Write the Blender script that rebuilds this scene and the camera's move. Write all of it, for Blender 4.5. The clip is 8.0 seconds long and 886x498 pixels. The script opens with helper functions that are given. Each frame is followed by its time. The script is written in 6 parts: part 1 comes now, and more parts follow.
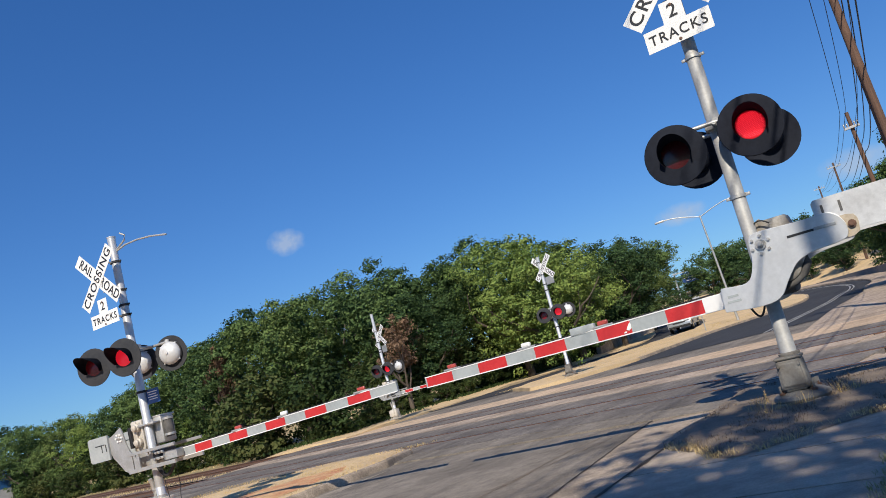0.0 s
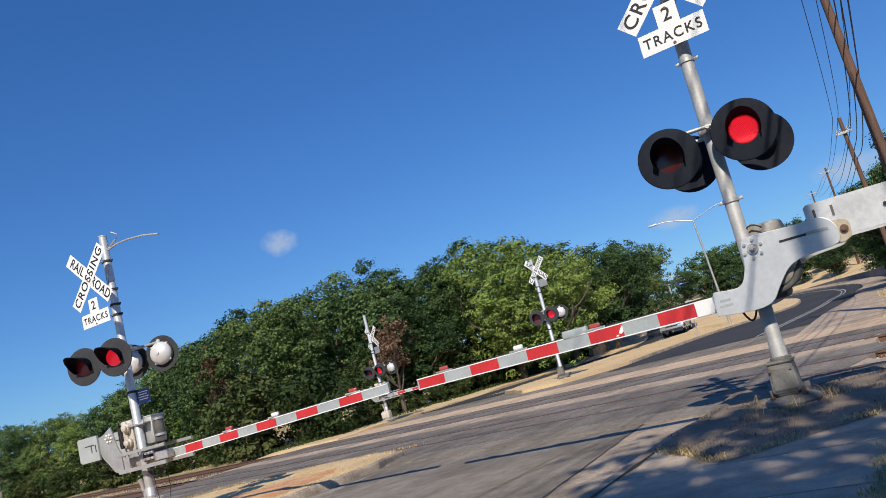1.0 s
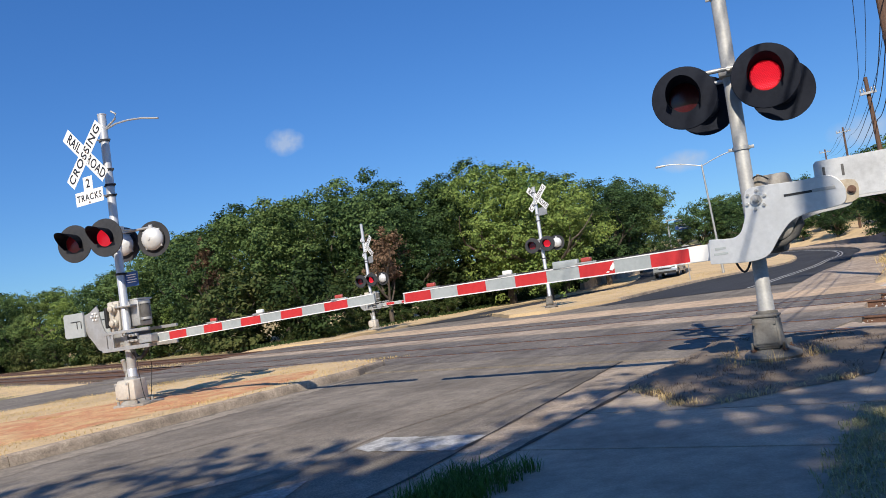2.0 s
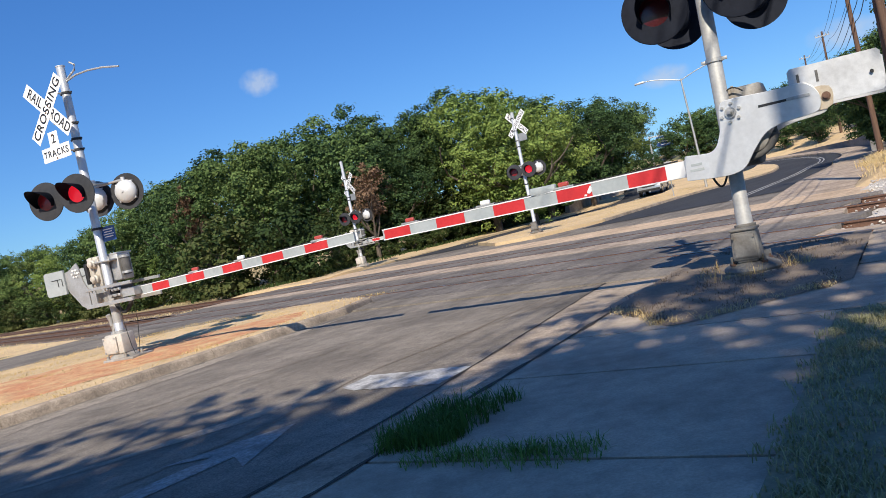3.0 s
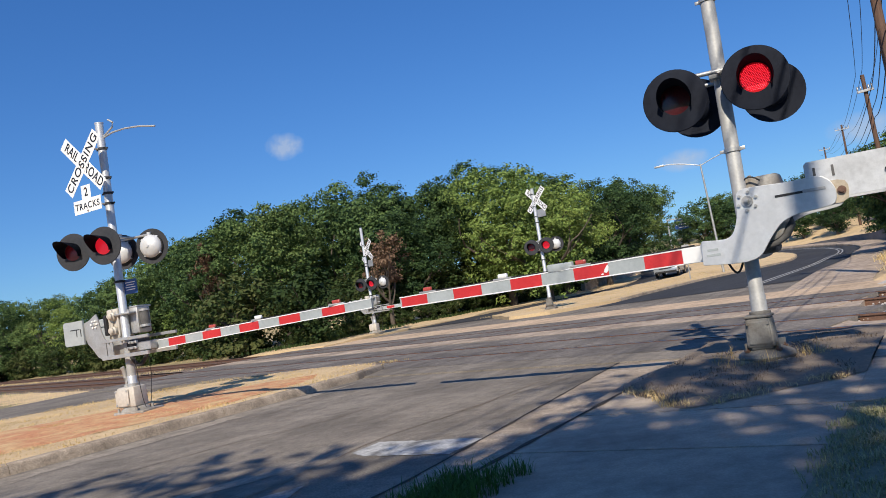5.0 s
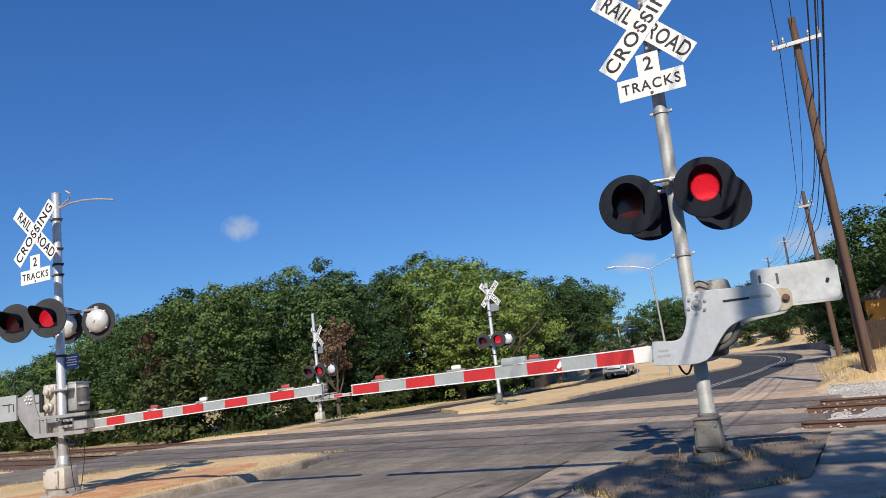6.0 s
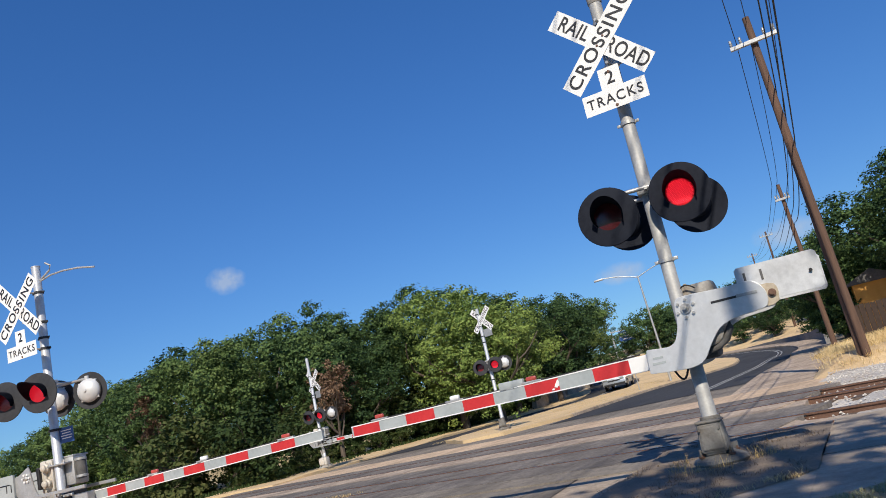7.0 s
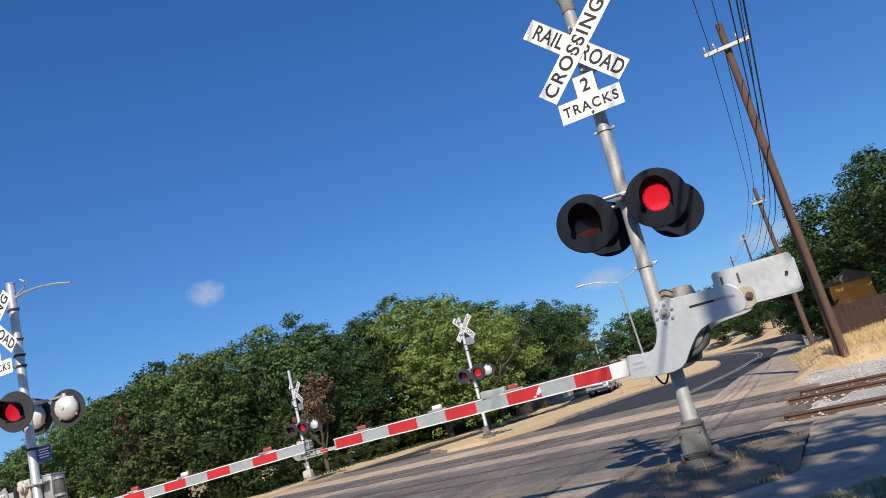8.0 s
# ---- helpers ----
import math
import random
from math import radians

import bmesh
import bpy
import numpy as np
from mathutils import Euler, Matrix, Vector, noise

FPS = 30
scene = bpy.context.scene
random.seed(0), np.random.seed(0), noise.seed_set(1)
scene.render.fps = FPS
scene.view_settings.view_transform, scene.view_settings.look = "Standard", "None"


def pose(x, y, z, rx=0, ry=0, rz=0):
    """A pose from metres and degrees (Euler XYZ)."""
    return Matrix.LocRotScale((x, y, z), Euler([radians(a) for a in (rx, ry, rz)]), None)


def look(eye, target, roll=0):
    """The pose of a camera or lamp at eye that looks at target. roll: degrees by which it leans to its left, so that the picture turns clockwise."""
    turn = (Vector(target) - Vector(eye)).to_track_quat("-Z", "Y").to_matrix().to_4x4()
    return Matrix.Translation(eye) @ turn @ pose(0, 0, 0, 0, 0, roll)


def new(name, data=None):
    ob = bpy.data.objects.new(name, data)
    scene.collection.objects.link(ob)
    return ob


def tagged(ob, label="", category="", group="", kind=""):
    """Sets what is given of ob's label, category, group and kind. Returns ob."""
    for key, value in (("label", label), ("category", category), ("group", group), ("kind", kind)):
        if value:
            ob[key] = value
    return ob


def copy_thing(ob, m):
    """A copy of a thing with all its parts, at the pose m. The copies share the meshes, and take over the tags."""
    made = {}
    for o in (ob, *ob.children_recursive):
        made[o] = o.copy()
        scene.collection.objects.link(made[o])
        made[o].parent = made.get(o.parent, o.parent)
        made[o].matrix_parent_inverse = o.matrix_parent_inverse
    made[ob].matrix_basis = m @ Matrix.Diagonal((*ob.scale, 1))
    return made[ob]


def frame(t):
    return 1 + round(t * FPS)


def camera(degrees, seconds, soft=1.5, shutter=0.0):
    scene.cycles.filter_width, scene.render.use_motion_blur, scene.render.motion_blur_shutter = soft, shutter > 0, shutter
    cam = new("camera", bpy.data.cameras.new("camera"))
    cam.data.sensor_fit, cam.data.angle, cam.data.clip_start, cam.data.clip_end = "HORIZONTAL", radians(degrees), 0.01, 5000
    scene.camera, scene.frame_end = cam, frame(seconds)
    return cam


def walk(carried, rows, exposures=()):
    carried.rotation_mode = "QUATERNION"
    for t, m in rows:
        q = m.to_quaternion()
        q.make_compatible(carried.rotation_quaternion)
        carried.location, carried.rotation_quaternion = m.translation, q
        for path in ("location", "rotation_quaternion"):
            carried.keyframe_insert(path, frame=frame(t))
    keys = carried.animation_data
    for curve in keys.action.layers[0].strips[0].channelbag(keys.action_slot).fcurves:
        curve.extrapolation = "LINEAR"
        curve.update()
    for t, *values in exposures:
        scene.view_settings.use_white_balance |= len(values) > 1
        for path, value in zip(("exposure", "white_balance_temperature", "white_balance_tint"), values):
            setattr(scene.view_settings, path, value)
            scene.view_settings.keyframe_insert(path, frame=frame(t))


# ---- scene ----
FOV = 59.43
cam = camera(FOV, 8.0, soft=0.9)
# seconds, x, y, z, then the turns of pose()
PATH = [
    (0, -0.086, -0.078, 1.055, 99.74, 14.94, 3.67),
    (0.5, -0.080, -0.072, 1.057, 99.88, 14.76, 3.47),
    (1, -0.078, -0.062, 1.057, 99.72, 14.58, 3.11),
    (1.5, -0.082, -0.031, 1.053, 98.47, 11.54, 2.93),
    (1.7, -0.067, 0.007, 1.044, 97.02, 9.75, 2.90),
    (1.8, -0.054, 0.027, 1.044, 96.03, 8.96, 2.70),
    (2, -0.023, 0.056, 1.051, 93.52, 8.27, 2.42),
    (2.2, 0.015, 0.083, 1.053, 90.42, 8.87, 2.34),
    (3.3, 0.076, 0.146, 1.065, 88.24, 12.46, 1.25),
    (3.5, 0.080, 0.147, 1.103, 89.59, 10.85, 1.49),
    (4, 0.095, 0.099, 1.093, 90.73, 12.05, 3.28),
    (4.2, 0.102, 0.082, 1.095, 90.61, 13.62, 3.63),
    (5.3, 0.010, -0.029, 1.045, 96.21, 6.27, 0.99),
    (5.5, -0.006, -0.051, 1.039, 98.04, 5.13, -0.00),
    (6, -0.005, -0.060, 1.042, 99.91, 6.51, -1.27),
    (6.5, 0.006, -0.067, 1.050, 101.08, 10.23, -1.45),
    (7, 0.020, -0.069, 1.048, 102.14, 12.74, -1.10),
    (7.5, 0.033, -0.064, 1.048, 102.63, 13.80, -1.62),
    (8, 0.044, -0.064, 1.050, 102.51, 14.03, -2.25)]
walk(cam, [(r[0], pose(*r[1:])) for r in PATH], [(0.0, 0.0), (1.5, 0.0), (2.3, 0.2), (3.4, 0.24), (4.0, 0.2), (5.4, 0.02), (8.0, 0.0)])

# ---- daylight ----
SUN = Vector((-0.2, -1.23, 1.0)).normalized()
world = bpy.data.worlds.new("sky")
scene.world = world
world.use_nodes = True
wn, wl = world.node_tree.nodes, world.node_tree.links
sky = wn.new("ShaderNodeTexSky")
sky.sky_type, sky.sun_disc = "NISHITA", False
sky.sun_elevation, sky.sun_rotation = math.asin(SUN.z), math.atan2(SUN.x, SUN.y)
sky.air_density, sky.dust_density, sky.ozone_density = 1.0, 0.25, 1.5
wn["Background"].inputs["Strength"].default_value = 0.11
deep = wn.new("ShaderNodeHueSaturation")
deep.inputs["Hue"].default_value, deep.inputs["Saturation"].default_value = 0.506, 1.3
wl.new(sky.outputs[0], deep.inputs["Color"])
haze = wn.new("ShaderNodeGamma")
haze.inputs["Gamma"].default_value = 0.75
wl.new(deep.outputs[0], haze.inputs["Color"])
tint = wn.new("ShaderNodeMix")
tint.data_type, tint.blend_type = "RGBA", "MULTIPLY"
tint.inputs[0].default_value, tint.inputs[7].default_value = 1.0, (0.59, 1.0, 1.56, 1)
wl.new(haze.outputs[0], tint.inputs[6])
wl.new(tint.outputs[2], wn["Background"].inputs["Color"])
lamp = bpy.data.lights.new("sun", "SUN")
lamp.energy, lamp.angle, lamp.color = 5.0, radians(0.53), (1.0, 0.91, 0.77)
new("sun", lamp).matrix_world = look(SUN * 200, (0, 0, 0))


# ---- materials ----
def surf(name, c1, c2, size=0.1, rough=0.8, metal=0.0, bump=0.3, big=None, bigsize=2.0, bigamount=0.5, per=0.0, spec=0.5, detail=6.0, stretch=None, mott=0.0, streak=0.0):
    """Two colours mixed by grain of that size in metres, a third in larger stains, fine relief, and a share of variation by piece."""
    m = bpy.data.materials.new(name)
    m.use_nodes = True
    n, l = m.node_tree.nodes, m.node_tree.links
    b = n["Principled BSDF"]
    co = n.new("ShaderNodeTexCoord")
    src = co.outputs["Object"]
    if stretch:
        mp = n.new("ShaderNodeMapping")
        mp.inputs["Scale"].default_value = stretch
        l.new(src, mp.inputs["Vector"])
        src = mp.outputs[0]
    g = n.new("ShaderNodeTexNoise")
    g.inputs["Scale"].default_value, g.inputs["Detail"].default_value, g.inputs["Roughness"].default_value = 1 / size, detail, 0.65
    l.new(src, g.inputs["Vector"])
    r = n.new("ShaderNodeMapRange")
    r.inputs[1].default_value, r.inputs[2].default_value = 0.3, 0.7
    l.new(g.outputs["Fac"], r.inputs[0])
    mix = n.new("ShaderNodeMix")
    mix.data_type = "RGBA"
    mix.inputs[6].default_value, mix.inputs[7].default_value = (*c1, 1), (*c2, 1)
    l.new(r.outputs[0], mix.inputs[0])
    out = mix.outputs[2]
    if big:
        g2 = n.new("ShaderNodeTexNoise")
        g2.inputs["Scale"].default_value, g2.inputs["Detail"].default_value = 1 / bigsize, 4
        l.new(src, g2.inputs["Vector"])
        r2 = n.new("ShaderNodeMapRange")
        r2.inputs[1].default_value, r2.inputs[2].default_value, r2.inputs[4].default_value = 0.42, 0.68, bigamount
        l.new(g2.outputs["Fac"], r2.inputs[0])
        m2 = n.new("ShaderNodeMix")
        m2.data_type = "RGBA"
        m2.inputs[7].default_value = (*big, 1)
        l.new(out, m2.inputs[6])
        l.new(r2.outputs[0], m2.inputs[0])
        out = m2.outputs[2]
    for amount, scale, along in ((mott, (1 / (bigsize * 0.16),) * 3, 0.0), (streak, (0.12, 1.7, 1.0), -math.atan2(0.862, 0.507))):
        if amount:
            mp2, g3, r3, hv = (n.new(k) for k in ("ShaderNodeMapping", "ShaderNodeTexNoise", "ShaderNodeMapRange", "ShaderNodeHueSaturation"))
            mp2.inputs["Rotation"].default_value[2] = along
            mp3 = n.new("ShaderNodeMapping")
            mp3.inputs["Scale"].default_value = scale
            l.new(co.outputs["Object"], mp2.inputs["Vector"])
            l.new(mp2.outputs[0], mp3.inputs["Vector"])
            l.new(mp3.outputs[0], g3.inputs["Vector"])
            g3.inputs["Scale"].default_value, g3.inputs["Detail"].default_value, g3.inputs["Roughness"].default_value = 1.0, 9, 0.72
            r3.inputs[1].default_value, r3.inputs[2].default_value, r3.inputs[3].default_value, r3.inputs[4].default_value = 0.3, 0.7, 1 - amount, 1 + amount
            l.new(g3.outputs["Fac"], r3.inputs[0])
            l.new(r3.outputs[0], hv.inputs["Value"])
            l.new(out, hv.inputs["Color"])
            out = hv.outputs[0]
    if per:
        oi = n.new("ShaderNodeObjectInfo")
        gi = n.new("ShaderNodeNewGeometry")
        add = n.new("ShaderNodeMath")
        add.operation = "ADD"
        l.new(oi.outputs["Random"], add.inputs[0])
        l.new(gi.outputs["Random Per Island"], add.inputs[1])
        mr = n.new("ShaderNodeMapRange")
        mr.inputs[2].default_value, mr.inputs[3].default_value, mr.inputs[4].default_value = 2.0, 1 - per, 1 + per
        l.new(add.outputs[0], mr.inputs[0])
        hs = n.new("ShaderNodeHueSaturation")
        l.new(mr.outputs[0], hs.inputs["Value"])
        l.new(out, hs.inputs["Color"])
        out = hs.outputs[0]
    l.new(out, b.inputs["Base Color"])
    b.inputs["Roughness"].default_value, b.inputs["Metallic"].default_value = rough, metal
    b.inputs["Specular IOR Level"].default_value = spec
    if bump:
        bp = n.new("ShaderNodeBump")
        bp.inputs["Strength"].default_value, bp.inputs["Distance"].default_value = bump, size * 0.4
        l.new(g.outputs["Fac"], bp.inputs["Height"])
        l.new(bp.outputs[0], b.inputs["Normal"])
    return m


def leafy(name, c1, c2, c3):
    """Leaves: colour by leaf and by tree, some light through them."""
    m = bpy.data.materials.new(name)
    m.use_nodes = True
    n, l = m.node_tree.nodes, m.node_tree.links
    b = n["Principled BSDF"]
    gi, oi, co, g = n.new("ShaderNodeNewGeometry"), n.new("ShaderNodeObjectInfo"), n.new("ShaderNodeTexCoord"), n.new("ShaderNodeTexNoise")
    g.inputs["Scale"].default_value = 0.6
    l.new(co.outputs["Object"], g.inputs["Vector"])
    ramp = n.new("ShaderNodeValToRGB")
    e = ramp.color_ramp.elements
    e[0].color, e[1].color = (*c1, 1), (*c3, 1)
    e.new(0.5).color = (*c2, 1)
    w1, w2 = n.new("ShaderNodeMath"), n.new("ShaderNodeMath")
    w1.operation = w2.operation = "MULTIPLY_ADD"
    l.new(gi.outputs["Random Per Island"], w1.inputs[0])
    w1.inputs[1].default_value = 0.5
    l.new(g.outputs["Fac"], w1.inputs[2])
    l.new(oi.outputs["Random"], w2.inputs[0])
    w2.inputs[1].default_value = 0.55
    l.new(w1.outputs[0], w2.inputs[2])
    mr = n.new("ShaderNodeMapRange")
    mr.inputs[1].default_value, mr.inputs[2].default_value = 0.5, 1.4
    l.new(w2.outputs[0], mr.inputs[0])
    l.new(mr.outputs[0], ramp.inputs[0])
    l.new(ramp.outputs[0], b.inputs["Base Color"])
    b.inputs["Roughness"].default_value = 0.7
    b.inputs["Specular IOR Level"].default_value = 0.2
    t = n.new("ShaderNodeBsdfTranslucent")
    l.new(ramp.outputs[0], t.inputs["Color"])
    ms = n.new("ShaderNodeMixShader")
    ms.inputs[0].default_value = 0.14
    l.new(b.outputs[0], ms.inputs[1])
    l.new(t.outputs[0], ms.inputs[2])
    l.new(ms.outputs[0], n["Material Output"].inputs["Surface"])
    return m


def glow(name, colour, strength):
    m = surf(name, colour, colour, rough=0.3, bump=0)
    b = m.node_tree.nodes["Principled BSDF"]
    b.inputs["Emission Color"].default_value, b.inputs["Emission Strength"].default_value = (*colour, 1), strength
    return m


ASPHALT = surf("old asphalt", (0.125, 0.108, 0.088), (0.35, 0.302, 0.245), 0.014, 0.9, bump=0.7, big=(0.098, 0.085, 0.071), bigsize=1.6, bigamount=0.6, mott=0.3, streak=0.28, spec=0.2)
ASPHALT_NEW = surf("dark asphalt", (0.035, 0.036, 0.04), (0.06, 0.06, 0.063), 0.03, 0.85, bump=0.4, big=(0.075, 0.075, 0.075), bigsize=5, bigamount=0.4, mott=0.15, streak=0.2, spec=0.2)
CONCRETE = surf("weathered concrete", (0.38, 0.31, 0.235), (0.52, 0.43, 0.335), 0.015, 0.9, bump=0.25, big=(0.21, 0.175, 0.14), bigsize=0.9, bigamount=0.6, per=0.1, mott=0.22, spec=0.2)
APRON = surf("worn crossing concrete", (0.37, 0.287, 0.212), (0.54, 0.43, 0.33), 0.05, 0.9, bump=0.4, big=(0.22, 0.172, 0.134), bigsize=1.1, bigamount=0.7, per=0.12, mott=0.3, streak=0.2, spec=0.2)
SAND = surf("sandy dust over paving", (0.5, 0.36, 0.24), (0.66, 0.5, 0.35), 0.05, 0.95, bump=0.4, big=(0.36, 0.27, 0.19), bigsize=1.0, bigamount=0.6, mott=0.25, streak=0.2, spec=0.1)
PANEL = surf("grey crossing panel", (0.15, 0.13, 0.112), (0.25, 0.22, 0.19), 0.04, 0.9, bump=0.4, big=(0.1, 0.088, 0.078), bigsize=1.0, bigamount=0.7, per=0.14, mott=0.3, streak=0.3, spec=0.2)
BALLAST_RUSTY = surf("rust-stained ballast", (0.12, 0.085, 0.065), (0.3, 0.23, 0.185), 0.05, 0.95, bump=1.0, big=(0.15, 0.09, 0.06), bigsize=0.9, mott=0.3)
KERB = surf("kerb concrete", (0.32, 0.255, 0.19), (0.48, 0.39, 0.3), 0.02, 0.9, bump=0.4, big=(0.14, 0.115, 0.09), bigsize=0.5, bigamount=0.7, per=0.1, mott=0.3, spec=0.2)
DRYSOIL = surf("dry grass ground", (0.56, 0.395, 0.205), (0.76, 0.565, 0.325), 0.06, 0.95, bump=0.8, big=(0.42, 0.3, 0.18), bigsize=1.5, bigamount=0.5)
REDSOIL = surf("reddish dry ground", (0.48, 0.19, 0.085), (0.66, 0.34, 0.17), 0.06, 0.95, bump=1.0, big=(0.68, 0.48, 0.24), bigsize=0.4, bigamount=0.85, mott=0.2)
LAND = surf("far land", (0.3, 0.23, 0.12), (0.42, 0.33, 0.18), 0.4, 0.95, bump=0.6, big=(0.14, 0.15, 0.06), bigsize=9, bigamount=0.8)
DIRT = surf("dirt", (0.17, 0.13, 0.095), (0.3, 0.235, 0.17), 0.03, 0.95, bump=0.8, big=(0.12, 0.095, 0.07), bigsize=0.3)
JOINT_DIRT_SHADE = surf("dark dirt with joint shade", (0.03, 0.024, 0.018), (0.075, 0.06, 0.045), 0.03, 0.95, bump=0.8)
LAWN = surf("lawn soil", (0.19, 0.17, 0.1), (0.3, 0.27, 0.17), 0.04, 0.95, bump=0.8)
BALLAST = surf("ballast gravel", (0.34, 0.31, 0.275), (0.72, 0.68, 0.62), 0.05, 0.95, bump=1.0, big=(0.25, 0.19, 0.15), bigsize=1.2, per=0.25)
RAIL = surf("rusty rail", (0.1, 0.052, 0.034), (0.18, 0.095, 0.062), 0.03, 0.7, bump=0.3)
RAILTOP = surf("worn rail head", (0.28, 0.25, 0.23), (0.4, 0.37, 0.35), 0.05, 0.35, 0.9, bump=0.05)
TIMBER = surf("creosoted timber", (0.07, 0.05, 0.038), (0.16, 0.115, 0.085), 0.04, 0.9, bump=0.6, per=0.2)
ALU = surf("dull aluminium mast", (0.36, 0.36, 0.35), (0.48, 0.48, 0.47), 0.03, 0.6, 0.25, bump=0.08, big=(0.27, 0.26, 0.245), bigsize=0.3, bigamount=0.5)
SILVER = surf("bright silver mast paint", (0.55, 0.56, 0.57), (0.68, 0.69, 0.7), 0.03, 0.42, 0.45, bump=0.06, big=(0.48, 0.48, 0.48), bigsize=0.3, bigamount=0.4)
GALV = surf("galvanised steel", (0.42, 0.42, 0.41), (0.56, 0.56, 0.55), 0.02, 0.5, 0.6, bump=0.1, big=(0.33, 0.31, 0.28), bigsize=0.2, bigamount=0.5)
CAST = surf("grey cast base", (0.3, 0.285, 0.26), (0.44, 0.42, 0.385), 0.03, 0.75, 0.15, bump=0.3, big=(0.2, 0.165, 0.125), bigsize=0.2, bigamount=0.7)
BASEGREY = surf("weathered grey casting", (0.15, 0.145, 0.135), (0.25, 0.24, 0.22), 0.03, 0.75, 0.15, bump=0.3, big=(0.11, 0.09, 0.07), bigsize=0.2, bigamount=0.7)
BRIGHT = surf("bright bare aluminium", (0.56, 0.57, 0.58), (0.66, 0.67, 0.68), 0.05, 0.42, 0.35, bump=0.05, big=(0.48, 0.48, 0.48), bigsize=0.25, bigamount=0.4)
WEIGHT = surf("pale zinc plate", (0.56, 0.57, 0.58), (0.66, 0.67, 0.68), 0.08, 0.5, 0.2, bump=0.04, big=(0.44, 0.44, 0.44), bigsize=0.3, bigamount=0.6, mott=0.12)
CREAM = surf("pale cast aluminium box", (0.5, 0.46, 0.4), (0.62, 0.58, 0.51), 0.04, 0.6, 0.15, bump=0.15, big=(0.4, 0.35, 0.28), bigsize=0.25, bigamount=0.5)
DOME = surf("silvery lamp dome", (0.58, 0.59, 0.6), (0.68, 0.69, 0.7), 0.05, 0.45, 0.1, bump=0.05, big=(0.45, 0.44, 0.43), bigsize=0.1, bigamount=0.5)
# Black paint of the farther signals, made paler to put sunlight into its colour.
BLACK_SUNLIT = surf("black paint with sunlight put in", (0.03, 0.032, 0.037), (0.045, 0.047, 0.053), 0.05, 0.7, bump=0.06, big=(0.06, 0.06, 0.065), bigsize=0.3, bigamount=0.5, spec=0.2)
BLACK = surf("sun-bleached black paint", (0.009, 0.011, 0.018), (0.015, 0.018, 0.028), 0.05, 0.7, bump=0.06, big=(0.02, 0.025, 0.038), bigsize=0.3, bigamount=0.5, spec=0.12)
RUBBER = surf("black rubber", (0.012, 0.012, 0.013), (0.025, 0.025, 0.026), 0.03, 0.75, bump=0.1)
WHITE = surf("white reflective sheeting", (0.78, 0.78, 0.77), (0.85, 0.85, 0.84), 0.05, 0.45, bump=0.03, big=(0.68, 0.67, 0.64), bigsize=0.3, bigamount=0.3)
INK = surf("black sign ink", (0.012, 0.012, 0.014), (0.02, 0.02, 0.022), 0.05, 0.5, bump=0)
ARMGREY = surf("grey-white arm sheeting", (0.3, 0.33, 0.335), (0.38, 0.41, 0.415), 0.05, 0.5, bump=0.05, big=(0.47, 0.5, 0.5), bigsize=0.3, bigamount=0.4)
ARMRED = surf("red arm sheeting", (0.5, 0.022, 0.025), (0.62, 0.04, 0.04), 0.05, 0.45, bump=0.05, big=(0.42, 0.02, 0.02), bigsize=0.2, bigamount=0.4)
LENS_OFF = surf("dark red lens", (0.045, 0.003, 0.006), (0.07, 0.005, 0.01), 0.02, 0.2, bump=0)
# Brighter copy of the unlit lens: sun falling on it is put into the colour.
LENS_SUN = surf("unlit red lens with sunlight put in", (0.13, 0.008, 0.016), (0.19, 0.014, 0.026), 0.02, 0.25, bump=0)
LENS_ON = glow("lit red lens", (0.5, 0.004, 0.012), 0.14)
LED = glow("lit red diode", (1.0, 0.03, 0.06), 1.3)
LENS_LIT_FAR = glow("lit red lamp", (0.75, 0.012, 0.03), 0.6)
AMBER = surf("red plastic lamp", (0.36, 0.05, 0.04), (0.48, 0.09, 0.07), 0.02, 0.3, bump=0)
BLUE = surf("blue sign sheeting", (0.02, 0.075, 0.24), (0.03, 0.1, 0.3), 0.05, 0.5, bump=0)
DRYPLATE = surf("tan corroded metal", (0.4, 0.33, 0.24), (0.52, 0.45, 0.35), 0.04, 0.7, 0.2, bump=0.2)
POLEWOOD = surf("brown pole wood", (0.085, 0.047, 0.031), (0.165, 0.095, 0.063), 0.05, 0.9, bump=0.5, big=(0.06, 0.038, 0.028), bigsize=0.8, stretch=(1, 1, 0.08))
BARK = surf("bark", (0.07, 0.055, 0.042), (0.15, 0.12, 0.095), 0.08, 0.95, bump=0.9, stretch=(1, 1, 0.2))
OAK = leafy("oak leaves", (0.012, 0.029, 0.012), (0.046, 0.09, 0.03), (0.14, 0.21, 0.066))
OLIVE = leafy("olive oak leaves", (0.02, 0.04, 0.013), (0.072, 0.124, 0.036), (0.19, 0.25, 0.076))
ELM = leafy("elm leaves", (0.04, 0.074, 0.016), (0.11, 0.178, 0.04), (0.24, 0.315, 0.08))
BUSH = leafy("brush leaves", (0.02, 0.038, 0.011), (0.042, 0.072, 0.019), (0.1, 0.11, 0.035))
STRAW = leafy("dry grass blades", (0.42, 0.29, 0.11), (0.62, 0.45, 0.2), (0.8, 0.63, 0.34))
DEAD = leafy("dead brown leaves", (0.08, 0.045, 0.028), (0.16, 0.098, 0.06), (0.27, 0.175, 0.11))
WEED = leafy("withered weeds", (0.06, 0.043, 0.028), (0.115, 0.082, 0.053), (0.2, 0.148, 0.095))
GREEN = leafy("green grass blades", (0.045, 0.1, 0.016), (0.095, 0.19, 0.035), (0.19, 0.29, 0.07))
